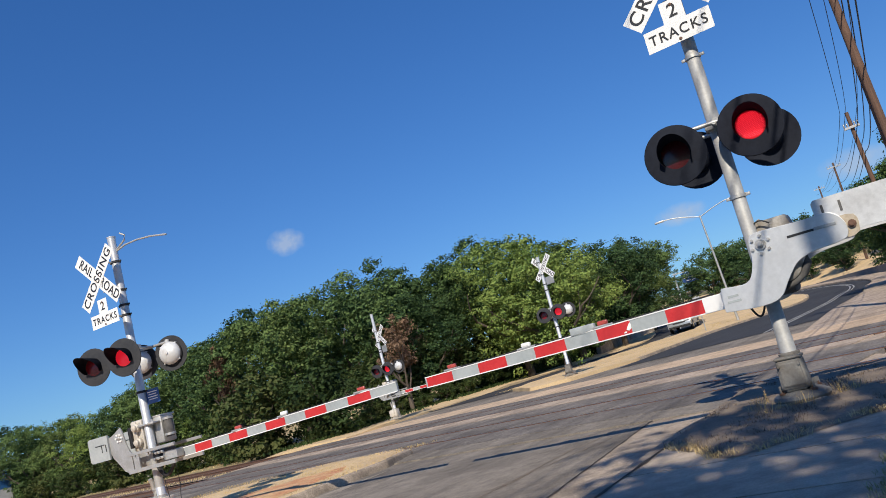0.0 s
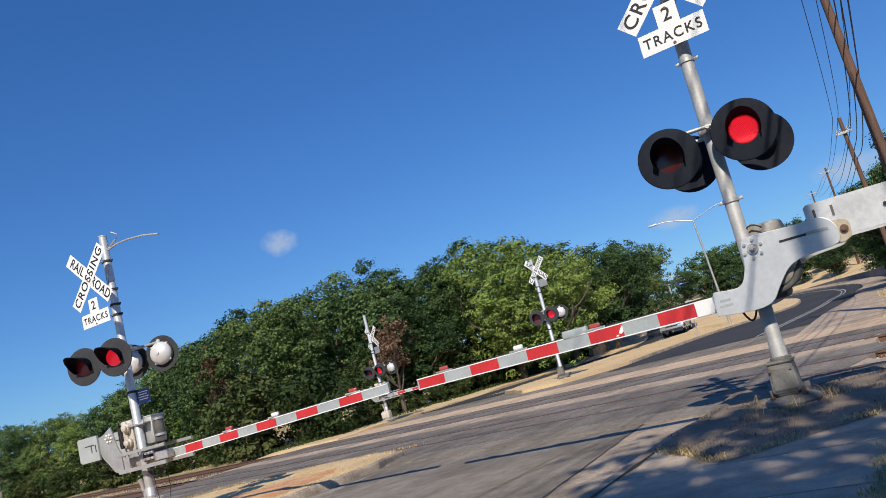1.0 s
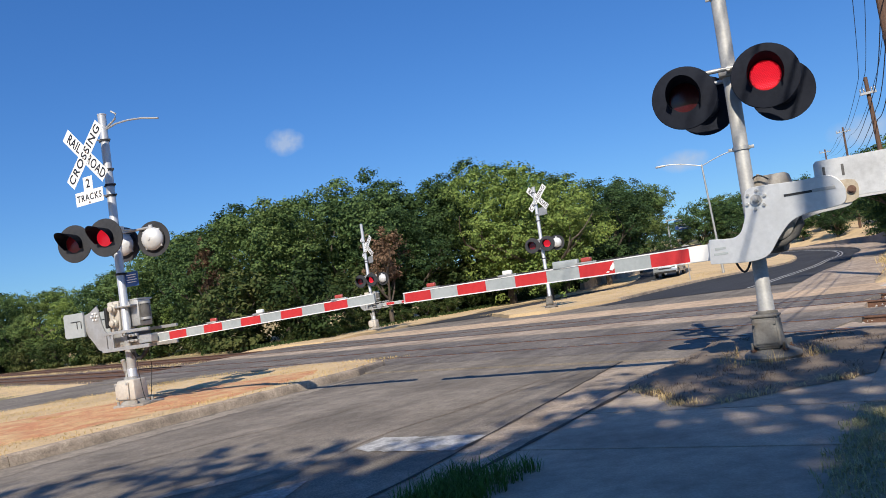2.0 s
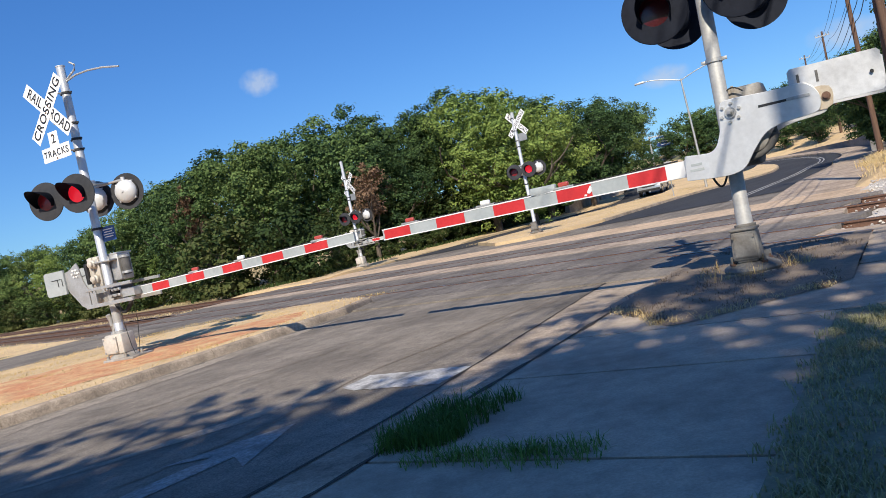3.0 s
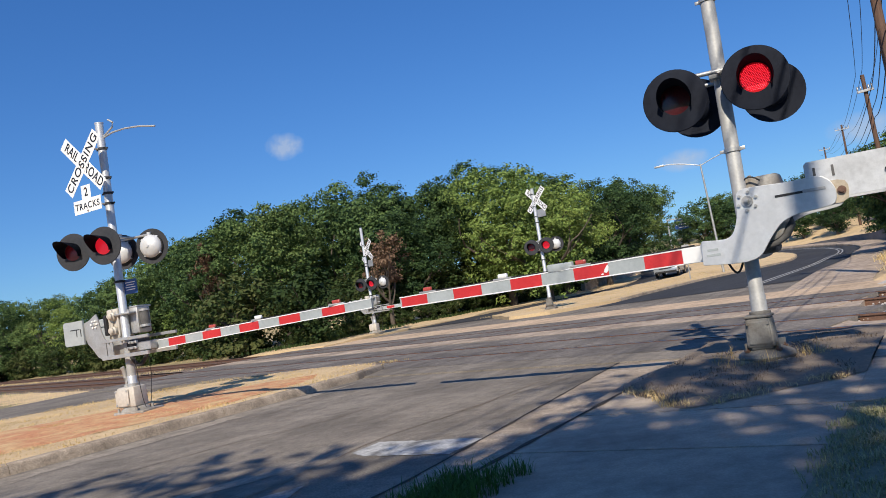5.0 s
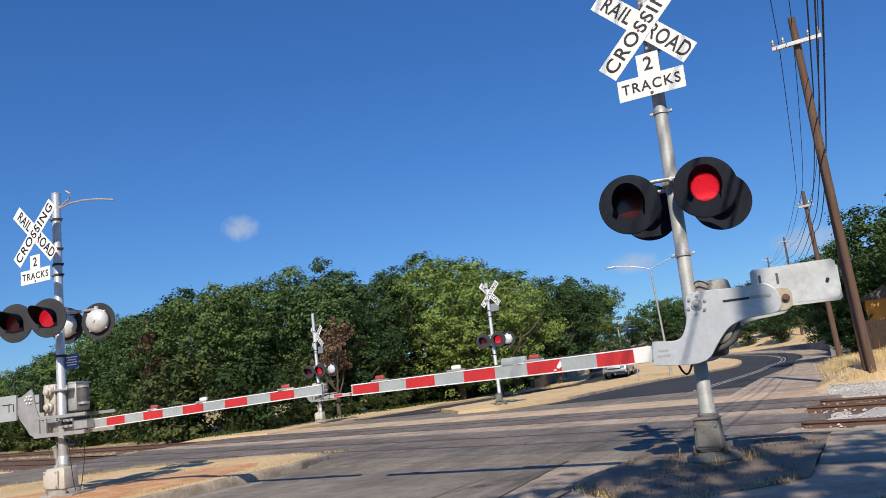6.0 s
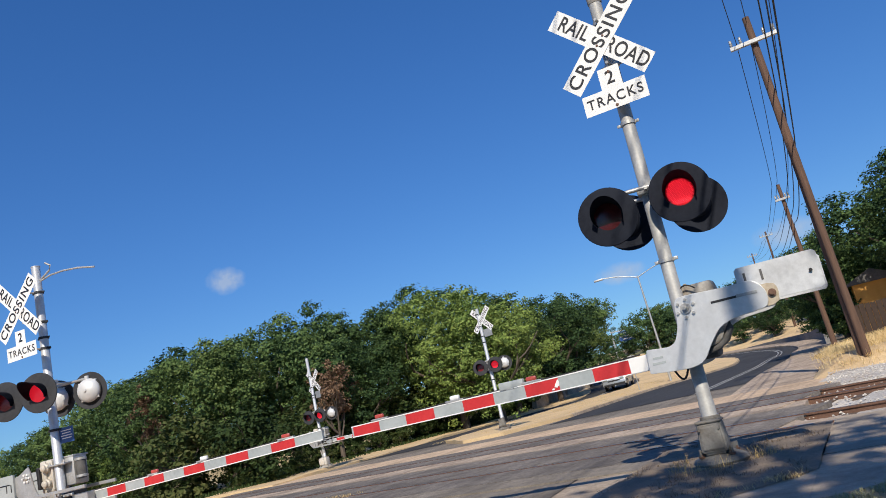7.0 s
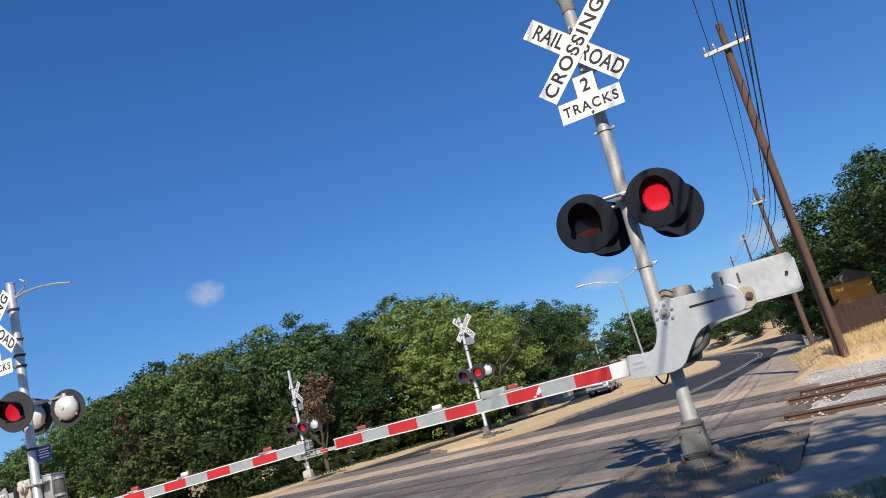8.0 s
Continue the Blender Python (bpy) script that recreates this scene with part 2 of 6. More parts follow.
LAWNBLADE = leafy("mown lawn blades", (0.16, 0.18, 0.075), (0.28, 0.28, 0.13), (0.46, 0.42, 0.24))
FAINT = surf("faint road paint", (0.2, 0.19, 0.175), (0.4, 0.385, 0.36), 0.04, 0.85, bump=0.3, big=(0.16, 0.15, 0.135), bigsize=0.2, bigamount=0.9, mott=0.4)
DUST = surf("pale dust on asphalt", (0.22, 0.19, 0.155), (0.44, 0.38, 0.31), 0.014, 0.95, bump=0.6, big=(0.2, 0.172, 0.14), bigsize=0.3, bigamount=0.8, mott=0.3, spec=0.1)
PAINT = surf("worn road paint", (0.36, 0.35, 0.33), (0.6, 0.59, 0.56), 0.05, 0.85, bump=0.3, big=(0.15, 0.145, 0.135), bigsize=0.16, bigamount=0.95, mott=0.3)
TRAINBLUE = surf("blue locomotive paint", (0.012, 0.06, 0.17), (0.018, 0.08, 0.21), 0.4, 0.35, bump=0.02)
TRAINGREY = surf("silver locomotive paint", (0.3, 0.31, 0.32), (0.38, 0.39, 0.4), 0.4, 0.4, 0.2, bump=0.02)
UNDER = surf("dark grey underframe", (0.07, 0.068, 0.066), (0.13, 0.125, 0.12), 0.1, 0.8, bump=0.3)
GLASS = surf("dark window glass", (0.012, 0.014, 0.016), (0.02, 0.022, 0.025), 0.5, 0.06, bump=0, spec=0.8)
CARPAINT = surf("silver car paint", (0.42, 0.44, 0.46), (0.46, 0.48, 0.5), 0.3, 0.25, 0.5, bump=0)
CHROME = surf("lamp chrome", (0.75, 0.75, 0.75), (0.8, 0.8, 0.8), 0.1, 0.15, 0.9, bump=0)
WALLGREY = surf("stained concrete wall", (0.17, 0.17, 0.17), (0.27, 0.265, 0.255), 0.08, 0.9, bump=0.4, big=(0.11, 0.11, 0.11), bigsize=0.8)
WIRE = surf("black cable", (0.012, 0.012, 0.012), (0.02, 0.02, 0.02), 0.1, 0.7, bump=0)
# Brown fence boards, darkened so that the colour holds the trees' shade.
FENCE_SHADED = surf("brown timber fence with shade put in", (0.03, 0.018, 0.012), (0.055, 0.034, 0.023), 0.1, 0.9, bump=0.4)
ORANGE = surf("orange painted board", (0.55, 0.27, 0.05), (0.62, 0.32, 0.07), 0.2, 0.7, bump=0.1)


# ---- mesh helpers ----
def part(name, bm, material, parent=None, label="", smooth=False):
    me = bpy.data.meshes.new(name)
    bm.to_mesh(me)
    bm.free()
    me.materials.append(material)
    if smooth:
        me.shade_smooth()
        me.set_sharp_from_angle(angle=radians(40))
    ob = new(name, me)
    ob.parent = parent
    return tagged(ob, label) if label else ob


def holder(name, m, label, category, group=""):
    ob = new(name)
    ob.empty_display_size = 0.2
    ob.matrix_world = m
    return tagged(ob, label, category, group)


def box(bm, c, size, bevel=0.0, turn=None, taper=1.0):
    r = bmesh.ops.create_cube(bm, size=1)
    vs = r["verts"]
    for v in vs:
        k = taper if v.co.z > 0 else 1.0
        v.co = Vector((v.co.x * size[0] * k, v.co.y * size[1] * k, v.co.z * size[2]))
    if bevel:
        es = list({e for v in vs for e in v.link_edges})
        r2 = bmesh.ops.bevel(bm, geom=es, offset=bevel, segments=2, profile=0.5, affect="EDGES")
        vs = list({v for f in r2["faces"] for v in f.verts} | {v for v in vs if v.is_valid})
    m = Matrix.Translation(c) @ (turn or Matrix())
    for v in vs:
        v.co = m @ v.co
    return bm


def tube(bm, p0, p1, r0, r1=None, n=16, caps=True):
    p0, p1 = Vector(p0), Vector(p1)
    q = (p1 - p0).to_track_quat("Z", "Y").to_matrix()
    r1 = r0 if r1 is None else r1
    rings = []
    for p, r in ((p0, r0), (p1, r1)):
        rings.append([bm.verts.new(p + q @ Vector((r * math.cos(2 * math.pi * i / n), r * math.sin(2 * math.pi * i / n), 0))) for i in range(n)])
    for i in range(n):
        bm.faces.new((rings[0][i], rings[0][(i + 1) % n], rings[1][(i + 1) % n], rings[1][i]))
    if caps:
        bm.faces.new(rings[0][::-1])
        bm.faces.new(rings[1])
    return bm


def pipe(bm, pts, r, n=10):
    """A bent pipe along points."""
    pts = [Vector(p) for p in pts]
    rings = []
    for i, p in enumerate(pts):
        d = (pts[min(i + 1, len(pts) - 1)] - pts[max(i - 1, 0)]).normalized()
        q = d.to_track_quat("Z", "Y").to_matrix()
        rr = r if not isinstance(r, (list, tuple)) else r[0] + (r[1] - r[0]) * i / (len(pts) - 1)
        rings.append([bm.verts.new(p + q @ Vector((rr * math.cos(2 * math.pi * k / n), rr * math.sin(2 * math.pi * k / n), 0))) for k in range(n)])
    for a, b in zip(rings, rings[1:]):
        for k in range(n):
            bm.faces.new((a[k], a[(k + 1) % n], b[(k + 1) % n], b[k]))
    bm.faces.new(rings[0][::-1])
    bm.faces.new(rings[-1])
    return bm


def lathe(bm, profile, m, n=32):
    """Turned shape: (radius, along z) pairs, placed by m."""
    rings = []
    for r, z in profile:
        if r < 1e-6:
            rings.append([bm.verts.new(m @ Vector((0, 0, z)))])
        else:
            rings.append([bm.verts.new(m @ Vector((r * math.cos(2 * math.pi * i / n), r * math.sin(2 * math.pi * i / n), z))) for i in range(n)])
    for a, b in zip(rings, rings[1:]):
        for i in range(n):
            j = (i + 1) % n
            if len(a) == 1 and len(b) > 1:
                bm.faces.new((a[0], b[j], b[i]))
            elif len(b) == 1 and len(a) > 1:
                bm.faces.new((a[i], a[j], b[0]))
            elif len(a) > 1:
                bm.faces.new((a[i], a[j], b[j], b[i]))
    return bm


def plate(bm, outline, y0, y1, bevel=0.0):
    """A plate with an outline in x, z between the depths y0 (front) and y1."""
    front = [bm.verts.new((x, y0, z)) for x, z in outline]
    back = [bm.verts.new((x, y1, z)) for x, z in outline]
    f = bm.faces.new(front)
    bm.faces.new(back[::-1])
    k = len(outline)
    for i in range(k):
        bm.faces.new((front[i], back[i], back[(i + 1) % k], front[(i + 1) % k]))
    bmesh.ops.recalc_face_normals(bm, faces=bm.faces[:])
    if bevel:
        bmesh.ops.bevel(bm, geom=[e for e in f.edges], offset=bevel, segments=2, profile=0.5, affect="EDGES")
    return bm


def lettering(body, size, m, material, parent, squeeze=1.0, name="lettering", spacing=1.0):
    """Raised letters, centred, reading along local x with their tops towards local z."""
    cu = bpy.data.curves.new(name, "FONT")
    cu.body, cu.size, cu.extrude, cu.align_x, cu.align_y, cu.space_character, cu.offset = body, size, 0.0015, "CENTER", "CENTER", spacing, 0.0016 * size / 0.15
    tmp = bpy.data.objects.new(name, cu)
    scene.collection.objects.link(tmp)
    bpy.context.view_layer.update()
    me = bpy.data.meshes.new_from_object(tmp.evaluated_get(bpy.context.evaluated_depsgraph_get()))
    bpy.data.objects.remove(tmp)
    me.transform(m @ pose(0, 0, 0, 90) @ Matrix.Diagonal((squeeze, 1, 1, 1)))
    me.materials.clear()
    me.materials.append(material)
    ob = new(name, me)
    ob.parent = parent
    return ob


# ---- plan: s runs along the road, w to its right; a along the tracks, n away from the camera ----
RDU, RDV = Vector((0.507, 0.862)), Vector((0.862, -0.507))
TRA, TRN = Vector((0.715, -0.70)), Vector((0.70, 0.715))
BEND, RADIUS, CENTRE = 60.0, 42.0, -48.0


def rise(x, y):
    """Height of the land: level at the crossing, a hill behind the bend."""
    s, w = x * 0.507 + y * 0.862, x * 0.862 - y * 0.507
    climb = 0.0
    if s > BEND:
        climb = 0.028 * RADIUS * math.atan2(s - BEND, max(1.0, w - CENTRE))
        w = math.hypot(s - BEND, w - CENTRE) + CENTRE
    d = max(0.0, w + 1.0)
    ramp = max(0.0, min(1.0, (s - 34) / 26))
    ramp = ramp * ramp * (3 - 2 * ramp)
    low = max(0.0, min(1.0, (y - 14) / 10))
    return low * (0.1 * min(d, 4.0) + 0.02 * max(0.0, min(d, 30) - 4.0)) + ramp * 0.12 * min(d, 22.0) + climb


def rd(s, w, z=0.0):
    if s <= BEND:
        p = RDU * s + RDV * w
    else:
        a = (s - BEND) / RADIUS
        c = RDU * BEND + RDV * CENTRE
        p = c + (RDV * math.cos(a) + RDU * math.sin(a)) * (w - CENTRE)
    return Vector((p.x, p.y, z + rise(p.x, p.y)))


def tr(a, n, z=0.0):
    n += 0.045 * max(0.0, -20 - a) ** 2 / (8 + max(0.0, -20 - a))
    p = TRA * a + TRN * n
    return Vector((p.x, p.y, z))


def ribbon(bm, at, s0, s1, w0, w1, z, ds=1.0, nw=4, depth=0.0, crown=None):
    """A sheet along s between two edges, with sides when it has a depth."""
    ns = max(1, round((s1 - s0) / ds))
    e0 = w0 if callable(w0) else (lambda s: w0)
    e1 = w1 if callable(w1) else (lambda s: w1)
    grid = [[bm.verts.new(at(s, e0(s) + (e1(s) - e0(s)) * j / nw, z)) for j in range(nw + 1)] for s in (s0 + (s1 - s0) * i / ns for i in range(ns + 1))]
    for a, b in zip(grid, grid[1:]):
        for j in range(nw):
            bm.faces.new((a[j], a[j + 1], b[j + 1], b[j]))
    if depth:
        rim = [r[0] for r in grid] + grid[-1][1:] + [r[-1] for r in grid[-2::-1]] + grid[0][-2:0:-1]
        low = [bm.verts.new(v.co - Vector((0, 0, depth))) for v in rim]
        for i in range(len(rim)):
            j = (i + 1) % len(rim)
            bm.faces.new((rim[i], rim[j], low[j], low[i]))
    bmesh.ops.recalc_face_normals(bm, faces=bm.faces[:])
    return bm


# ---- ground, roads, kerbs ----
def spread(lo, hi, fine, reach):
    """Grid lines: fine in the middle, ever wider apart out to the horizon."""
    v = [lo + i * fine for i in range(int((hi - lo) / fine) + 1)]
    step = fine
    while v[-1] < reach:
        step *= 1.35
        v.append(v[-1] + step)
    step = fine
    while v[0] > -reach:
        step *= 1.35
        v.insert(0, v[0] - step)
    return v


def make_ground():
    bm = bmesh.new()
    xs, ys = spread(-40, 70, 1.5, 2500), spread(-10, 110, 1.5, 2500)
    g = [[bm.verts.new((x, y, rise(x, y) - (0.34 if 8.2 < TRN.dot((x, y)) < 18.6 else 0.17) + 0.025 * noise.noise((x * 0.4, y * 0.4, 0)))) for x in xs] for y in ys]
    for a, b in zip(g, g[1:]):
        for i in range(len(xs) - 1):
            bm.faces.new((a[i], a[i + 1], b[i + 1], b[i]))
    ob = part("ground", bm, LAND, smooth=True)
    tagged(ob, "dry grassy land reaching to the horizon", "ground", kind="structure")


make_ground()
ROADZ = -0.13
KN, KI = -2.75, -9.05  # faces of the near kerb and of the island's kerb



def bend_in(s):
    """How far the far carriageway narrows towards the bend."""
    f = max(0.0, min(1.0, (s - 40) / 18))
    return f * f * (3 - 2 * f)


bm = bmesh.new()
ribbon(bm, rd, -16, 33, -24.5, KN + 0.02, ROADZ, 1.0, 12, 0.3)
road = tagged(part("road", bm, ASPHALT), "worn grey asphalt road with cracks and patches", "road", kind="structure")
bm = bmesh.new()
ribbon(bm, rd, 27, 128, -11.0, lambda s: -3.9 - bend_in(s), ROADZ + 0.012, 1.0, 6)
tagged(part("road_far", bm, ASPHALT_NEW), "newer dark asphalt carriageway curving away past the crossing", "road", kind="structure")
bm = bmesh.new()
ribbon(bm, rd, 30, 128, -21.6, -17.4, ROADZ + 0.012, 1.0, 4)
tagged(part("road_opposite", bm, ASPHALT_NEW), "dark asphalt opposite carriageway behind the median", "road", kind="structure")

bm = bmesh.new()
for w in (-5.35, -5.6):
    ribbon(bm, rd, 27, 125, lambda s: w - 0.05 - 0.65 * bend_in(s), lambda s: w + 0.05 - 0.65 * bend_in(s), ROADZ + 0.018, 1.0, 1)
tagged(part("lane_marking", bm, PAINT), "double pale lane line on dark asphalt", "road marking", kind="structure")
bm = bmesh.new()
for w in (-19.4, -19.6):
    ribbon(bm, rd, 40, 120, w - 0.05, w + 0.05, ROADZ + 0.018, 1.0, 1)
tagged(part("lane_marking", bm, PAINT), "double pale lane line on the opposite carriageway", "road marking", kind="structure")
bm = bmesh.new()
ribbon(bm, lambda w, s, z: rd(s, w, z), -4.5, -3.4, lambda w: 5.07 + 0.05 * noise.noise((w * 9, 0, 0)) + 0.5 * max(0.0, -4.25 - w), lambda w: 5.6 + 0.05 * noise.noise((w * 9, 3, 0)), ROADZ + 0.005, 0.06, 5)
tagged(part("stop_line", bm, PAINT), "worn white stop line on asphalt", "road marking", kind="structure")
bm = bmesh.new()
for tri in (((4.23, -4.14), (3.36, -4.58), (3.54, -4.27), (3.54, -4.05), (3.36, -3.78)), ((3.54, -4.27), (1.7, -4.45), (1.7, -4.22), (3.54, -4.05))):
    bm.faces.new([bm.verts.new(rd(s, w, ROADZ + 0.005)) for s, w in tri])
bmesh.ops.recalc_face_normals(bm, faces=bm.faces[:])
tagged(part("road_arrow", bm, FAINT), "faint white arrow painted on the lane", "road marking", kind="structure")

# dust swept into a curved band along the lane, and along the island's kerb
for row, hw in ((((5.5, -4.72), (4.9, -4.75), (4.3, -4.95), (3.6, -5.3), (2.6, -5.9)), 0.13), (((1.0, -8.7), (4.5, -8.72), (8.0, -8.74), (10.5, -8.72)), 0.3)):
    bm = bmesh.new()
    rim = []
    n = (len(row) - 1) * 30
    for j in range(n + 1):
        k, f = min(j // 30, len(row) - 2), j / 30 - min(j // 30, len(row) - 2)
        s, w = (row[k][c] + (row[k + 1][c] - row[k][c]) * f for c in (0, 1))
        h = hw * min(1.0, 4 * j / n, 4 * (n - j) / n) * (0.75 + 0.5 * noise.noise((s * 1.3, 4, 0)) + 0.3 * noise.noise((s * 6, 1, 0)))
        rim.append([bm.verts.new(rd(s, w - h, ROADZ + 0.003)), bm.verts.new(rd(s, w + h, ROADZ + 0.003))])
    for a, b in zip(rim, rim[1:]):
        bm.faces.new((a[0], a[1], b[1], b[0]))
    bmesh.ops.recalc_face_normals(bm, faces=bm.faces[:])
    tagged(part("road_dust", bm, DUST), "pale dust and grit lying on the asphalt", "dust", kind="structure")

# sealed cracks
for i, (s0, w0, s1, w1) in enumerate(((3.0, -4.6, 12.5, -4.2), (6.8, -4.6, 10.2, -3.7), (9.5, -6.6, 9.9, -3.4), (2.0, -7.6, 7.6, -6.2), (7.0, -8.4, 12.2, -7.4))):
    bm = bmesh.new()
    k = 70
    side = []
    for j in range(k + 1):
        f = j / k
        s, w = s0 + (s1 - s0) * f, w0 + (w1 - w0) * f + 0.24 * noise.noise((f * 5, i * 7.1, 0)) + 0.06 * noise.noise((f * 26, i * 2.1, 0))
        h = 0.008 + 0.008 * abs(noise.noise((f * 15, i * 3.3, 2)))
        side.append([bm.verts.new(rd(s, w - h, ROADZ + 0.004)), bm.verts.new(rd(s, w + h, ROADZ + 0.004))])
    for a, b in zip(side, side[1:]):
        bm.faces.new((a[0], a[1], b[1], b[0]))
    bmesh.ops.recalc_face_normals(bm, faces=bm.faces[:])
    tagged(part("road_crack", bm, DIRT), "dark crack in the worn asphalt", "crack", kind="structure")


def kerb_run(parent, line, width, height, piece=3.0, base=ROADZ - 0.05, top=0.0, slope=0.03):
    """Kerbstones along a line of points (its face side first), each with a rounded nose and open joints."""
    pts = [Vector(p) for p in line]
    run = 0.0
    for a, b in zip(pts, pts[1:]):
        n = max(1, round((b - a).length / piece))
        for i in range(n):
            p, q = a.lerp(b, i / n), a.lerp(b, (i + 1) / n)
            d = (q - p).normalized()
            out = Vector((d.y, -d.x, 0))
            p, q = p + d * 0.004, q - d * 0.004
            prof = [(0.0, base), (slope, top - 0.05), (slope + 0.012, top - 0.02), (slope + 0.045, top), (width, top), (width, base)]
            bm = bmesh.new()
            rows = [[bm.verts.new(Vector((c.x, c.y, c.z)) + out * o + Vector((0, 0, z))) for o, z in prof] for c in (p, q)]
            for j in range(len(prof) - 1):
                bm.faces.new((rows[0][j], rows[0][j + 1], rows[1][j + 1], rows[1][j]))
            bm.faces.new(rows[0])
            bm.faces.new(rows[1][::-1])
            bmesh.ops.recalc_face_normals(bm, faces=bm.faces[:])
            part("kerbstone", bm, KERB, parent)


near_kerb = tagged(new("kerb"), "weathered concrete kerb beside the pavement", "kerb", kind="structure")
kerb_run(near_kerb, [rd(s, KN) for s in (-14, 7.6)], 0.2, 0.13)
kerb_run(near_kerb, [rd(7.6, KN), rd(9.9, KN, -0.09)], 0.2, 0.13, 1.2)
bm = bmesh.new()
ribbon(bm, rd, -14, 10.5, lambda s: -3.26 - 0.09 * max(0.0, s - 4.3), KN, ROADZ + 0.006, 0.8, 2, 0.03)
tagged(part("gutter", bm, KERB), "concrete gutter strip along the kerb", "gutter", kind="structure")

# dirt and leaf litter along the joints of kerb and gutter, crevice shade painted in
for i, (w0, hw) in enumerate(((-3.2, 0.026), (-2.8, 0.05), (-2.54, 0.03))):
    bm = bmesh.new()
    side = []
    for j in range(181):
        s = -8 + 18 * j / 180
        h = hw * (0.35 + 1.1 * abs(noise.noise((s * 2.2, i * 5.0, 1))))
        z = (ROADZ + 0.011) if i < 2 else 0.004 - 0.1 * max(0.0, (s - 7.6) / 2.3)
        c = w0 + 0.01 * noise.noise((s * 3, i, 4)) - (0.06 + 0.09 * max(0.0, s - 4.3) if i == 0 else 0.0)
        side.append([bm.verts.new(rd(s, c - h, z)), bm.verts.new(rd(s, c + h, z))])
    for a, b in zip(side, side[1:]):
        bm.faces.new((a[0], a[1], b[1], b[0]))
    bmesh.ops.recalc_face_normals(bm, faces=bm.faces[:])
    tagged(part("gutter_dirt", bm, JOINT_DIRT_SHADE), "dirt in the kerb's joint, darkened with painted shade", "dirt", kind="structure")

# pavement in slabs with joints
pave = tagged(new("pavement"), "grey concrete pavement slabs with dark joints", "pavement", kind="structure")
for s0, s1 in ((-10, -7.8), (-7.8, -5.4), (-5.4, -3.0), (-3.0, -1.4), (-1.4, 0.2), (0.2, 1.6), (1.6, 3.04), (3.04, 4.5), (4.5, 5.65)):
    bm = bmesh.new()
    ribbon(bm, rd, s0 + 0.014, s1 - 0.014, KN + 0.22, -0.6, 0.0, 0.8, 3, 0.12)
    part("slab", bm, CONCRETE, pave)
for s0, s1, w0, w1 in ((5.68, 7.6, -0.62, 1.6), (7.62, 10.4, -0.62, 1.6)):
    bm = bmesh.new()
    ribbon(bm, rd, s0 + 0.012, s1 - 0.012, lambda s: w0, (lambda s: -0.5 + 2.1 * min(1, (s - 5.5) / 1.2)) if s0 < 6 else (lambda s: w1), -0.004, 0.4, 3, 0.12)
    part("slab", bm, CONCRETE, pave)
bm = bmesh.new()
ribbon(bm, rd, 5.68, 7.5, KN + 0.21, -0.622, -0.004, 0.6, 3, 0.12)
part("slab", bm, CONCRETE, pave)


def bed_front(w):
    """Where the dirt spilling over the pavement begins."""
    return 5.75 + 1.15 * max(0.0, -1.75 - w) + 1.1 * max(0.0, w + 1.6) + 0.14 * noise.noise((w * 3, 2, 0)) + 0.06 * noise.noise((w * 11, 5, 0))


bm = bmesh.new()
ribbon(bm, lambda w, s, z: rd(s, w, z), KN + 0.21, -0.618, bed_front, 10.0, 0.001, 0.08, 22, 0.0)
for v in bm.verts:
    inside = max(0.0, min(1.0, (RDU.dot(v.co.xy) - bed_front(RDV.dot(v.co.xy))) / 0.5))
    v.co.z += inside * (0.012 + 0.03 * abs(noise.noise((v.co.x * 2, v.co.y * 2, 1))) + 0.012 * abs(noise.noise((v.co.x * 9, v.co.y * 9, 3))))
tagged(part("dirt_patch", bm, DIRT, smooth=True), "bare dry dirt bed round the signal base", "dirt", kind="structure")
bm = bmesh.new()
ribbon(bm, lambda w, s, z: rd(s, w, z), -0.62, 14, -14, lambda w: 5.5 + min(2.0, 0.62 * (w + 0.62)), 0.015, 0.6, 24, 0.1)
tagged(part("lawn", bm, LAWN), "shaded lawn beside the pavement", "lawn", kind="structure")

# island with the second signal: red soil and dry grass inside kerbs
ISL = [(-14, KI), (10.9, KI), (12.2, -9.45), (12.8, -10.3), (13.1, -12.2), (12.6, -14.0), (11.0, -16.2), (8.5, -17.4), (-14, -17.6)]
island_kerb = tagged(new("kerb_island"), "weathered concrete kerb round the traffic island", "kerb", kind="structure")
for (s0, w0), (s1, w1) in zip(ISL, ISL[1:]):
    kerb_run(island_kerb, [rd(s1, w1), rd(s0, w0)], 0.16, 0.13, 3.2)


def filled(name, outline, z, inset, material, label, category, cell=0.5, rough=0.03, seed=0):
    """A bed of earth: an outline in s, w drawn in a little, subdivided and uneven, with a rim."""
    bm = bmesh.new()
    c = sum((Vector((s, w)) for s, w in outline), Vector((0, 0))) / len(outline)
    rim = []
    for s, w in outline:
        d = c - Vector((s, w))
        q = Vector((s, w)) + d.normalized() * inset
        rim.append(bm.verts.new(rd(q.x, q.y, z)))
    f = bm.faces.new(rim)
    bmesh.ops.triangulate(bm, faces=[f])
    for _ in range(7):
        es = [e for e in bm.edges if e.calc_length() > cell]
        if not es:
            break
        bmesh.ops.subdivide_edges(bm, edges=es, cuts=1)
        bmesh.ops.triangulate(bm, faces=[g for g in bm.faces if len(g.verts) > 3])
    for v in bm.verts:
        v.co.z += rough * (noise.noise((v.co.x * 1.3, v.co.y * 1.3, seed)) + 0.4 * noise.noise((v.co.x * 5, v.co.y * 5, seed)))
        if not v.is_boundary:
            v.co.z += 0.02
    bmesh.ops.recalc_face_normals(bm, faces=bm.faces[:])
    ob = part(name, bm, material, smooth=True)
    return tagged(ob, label, category, kind="structure")


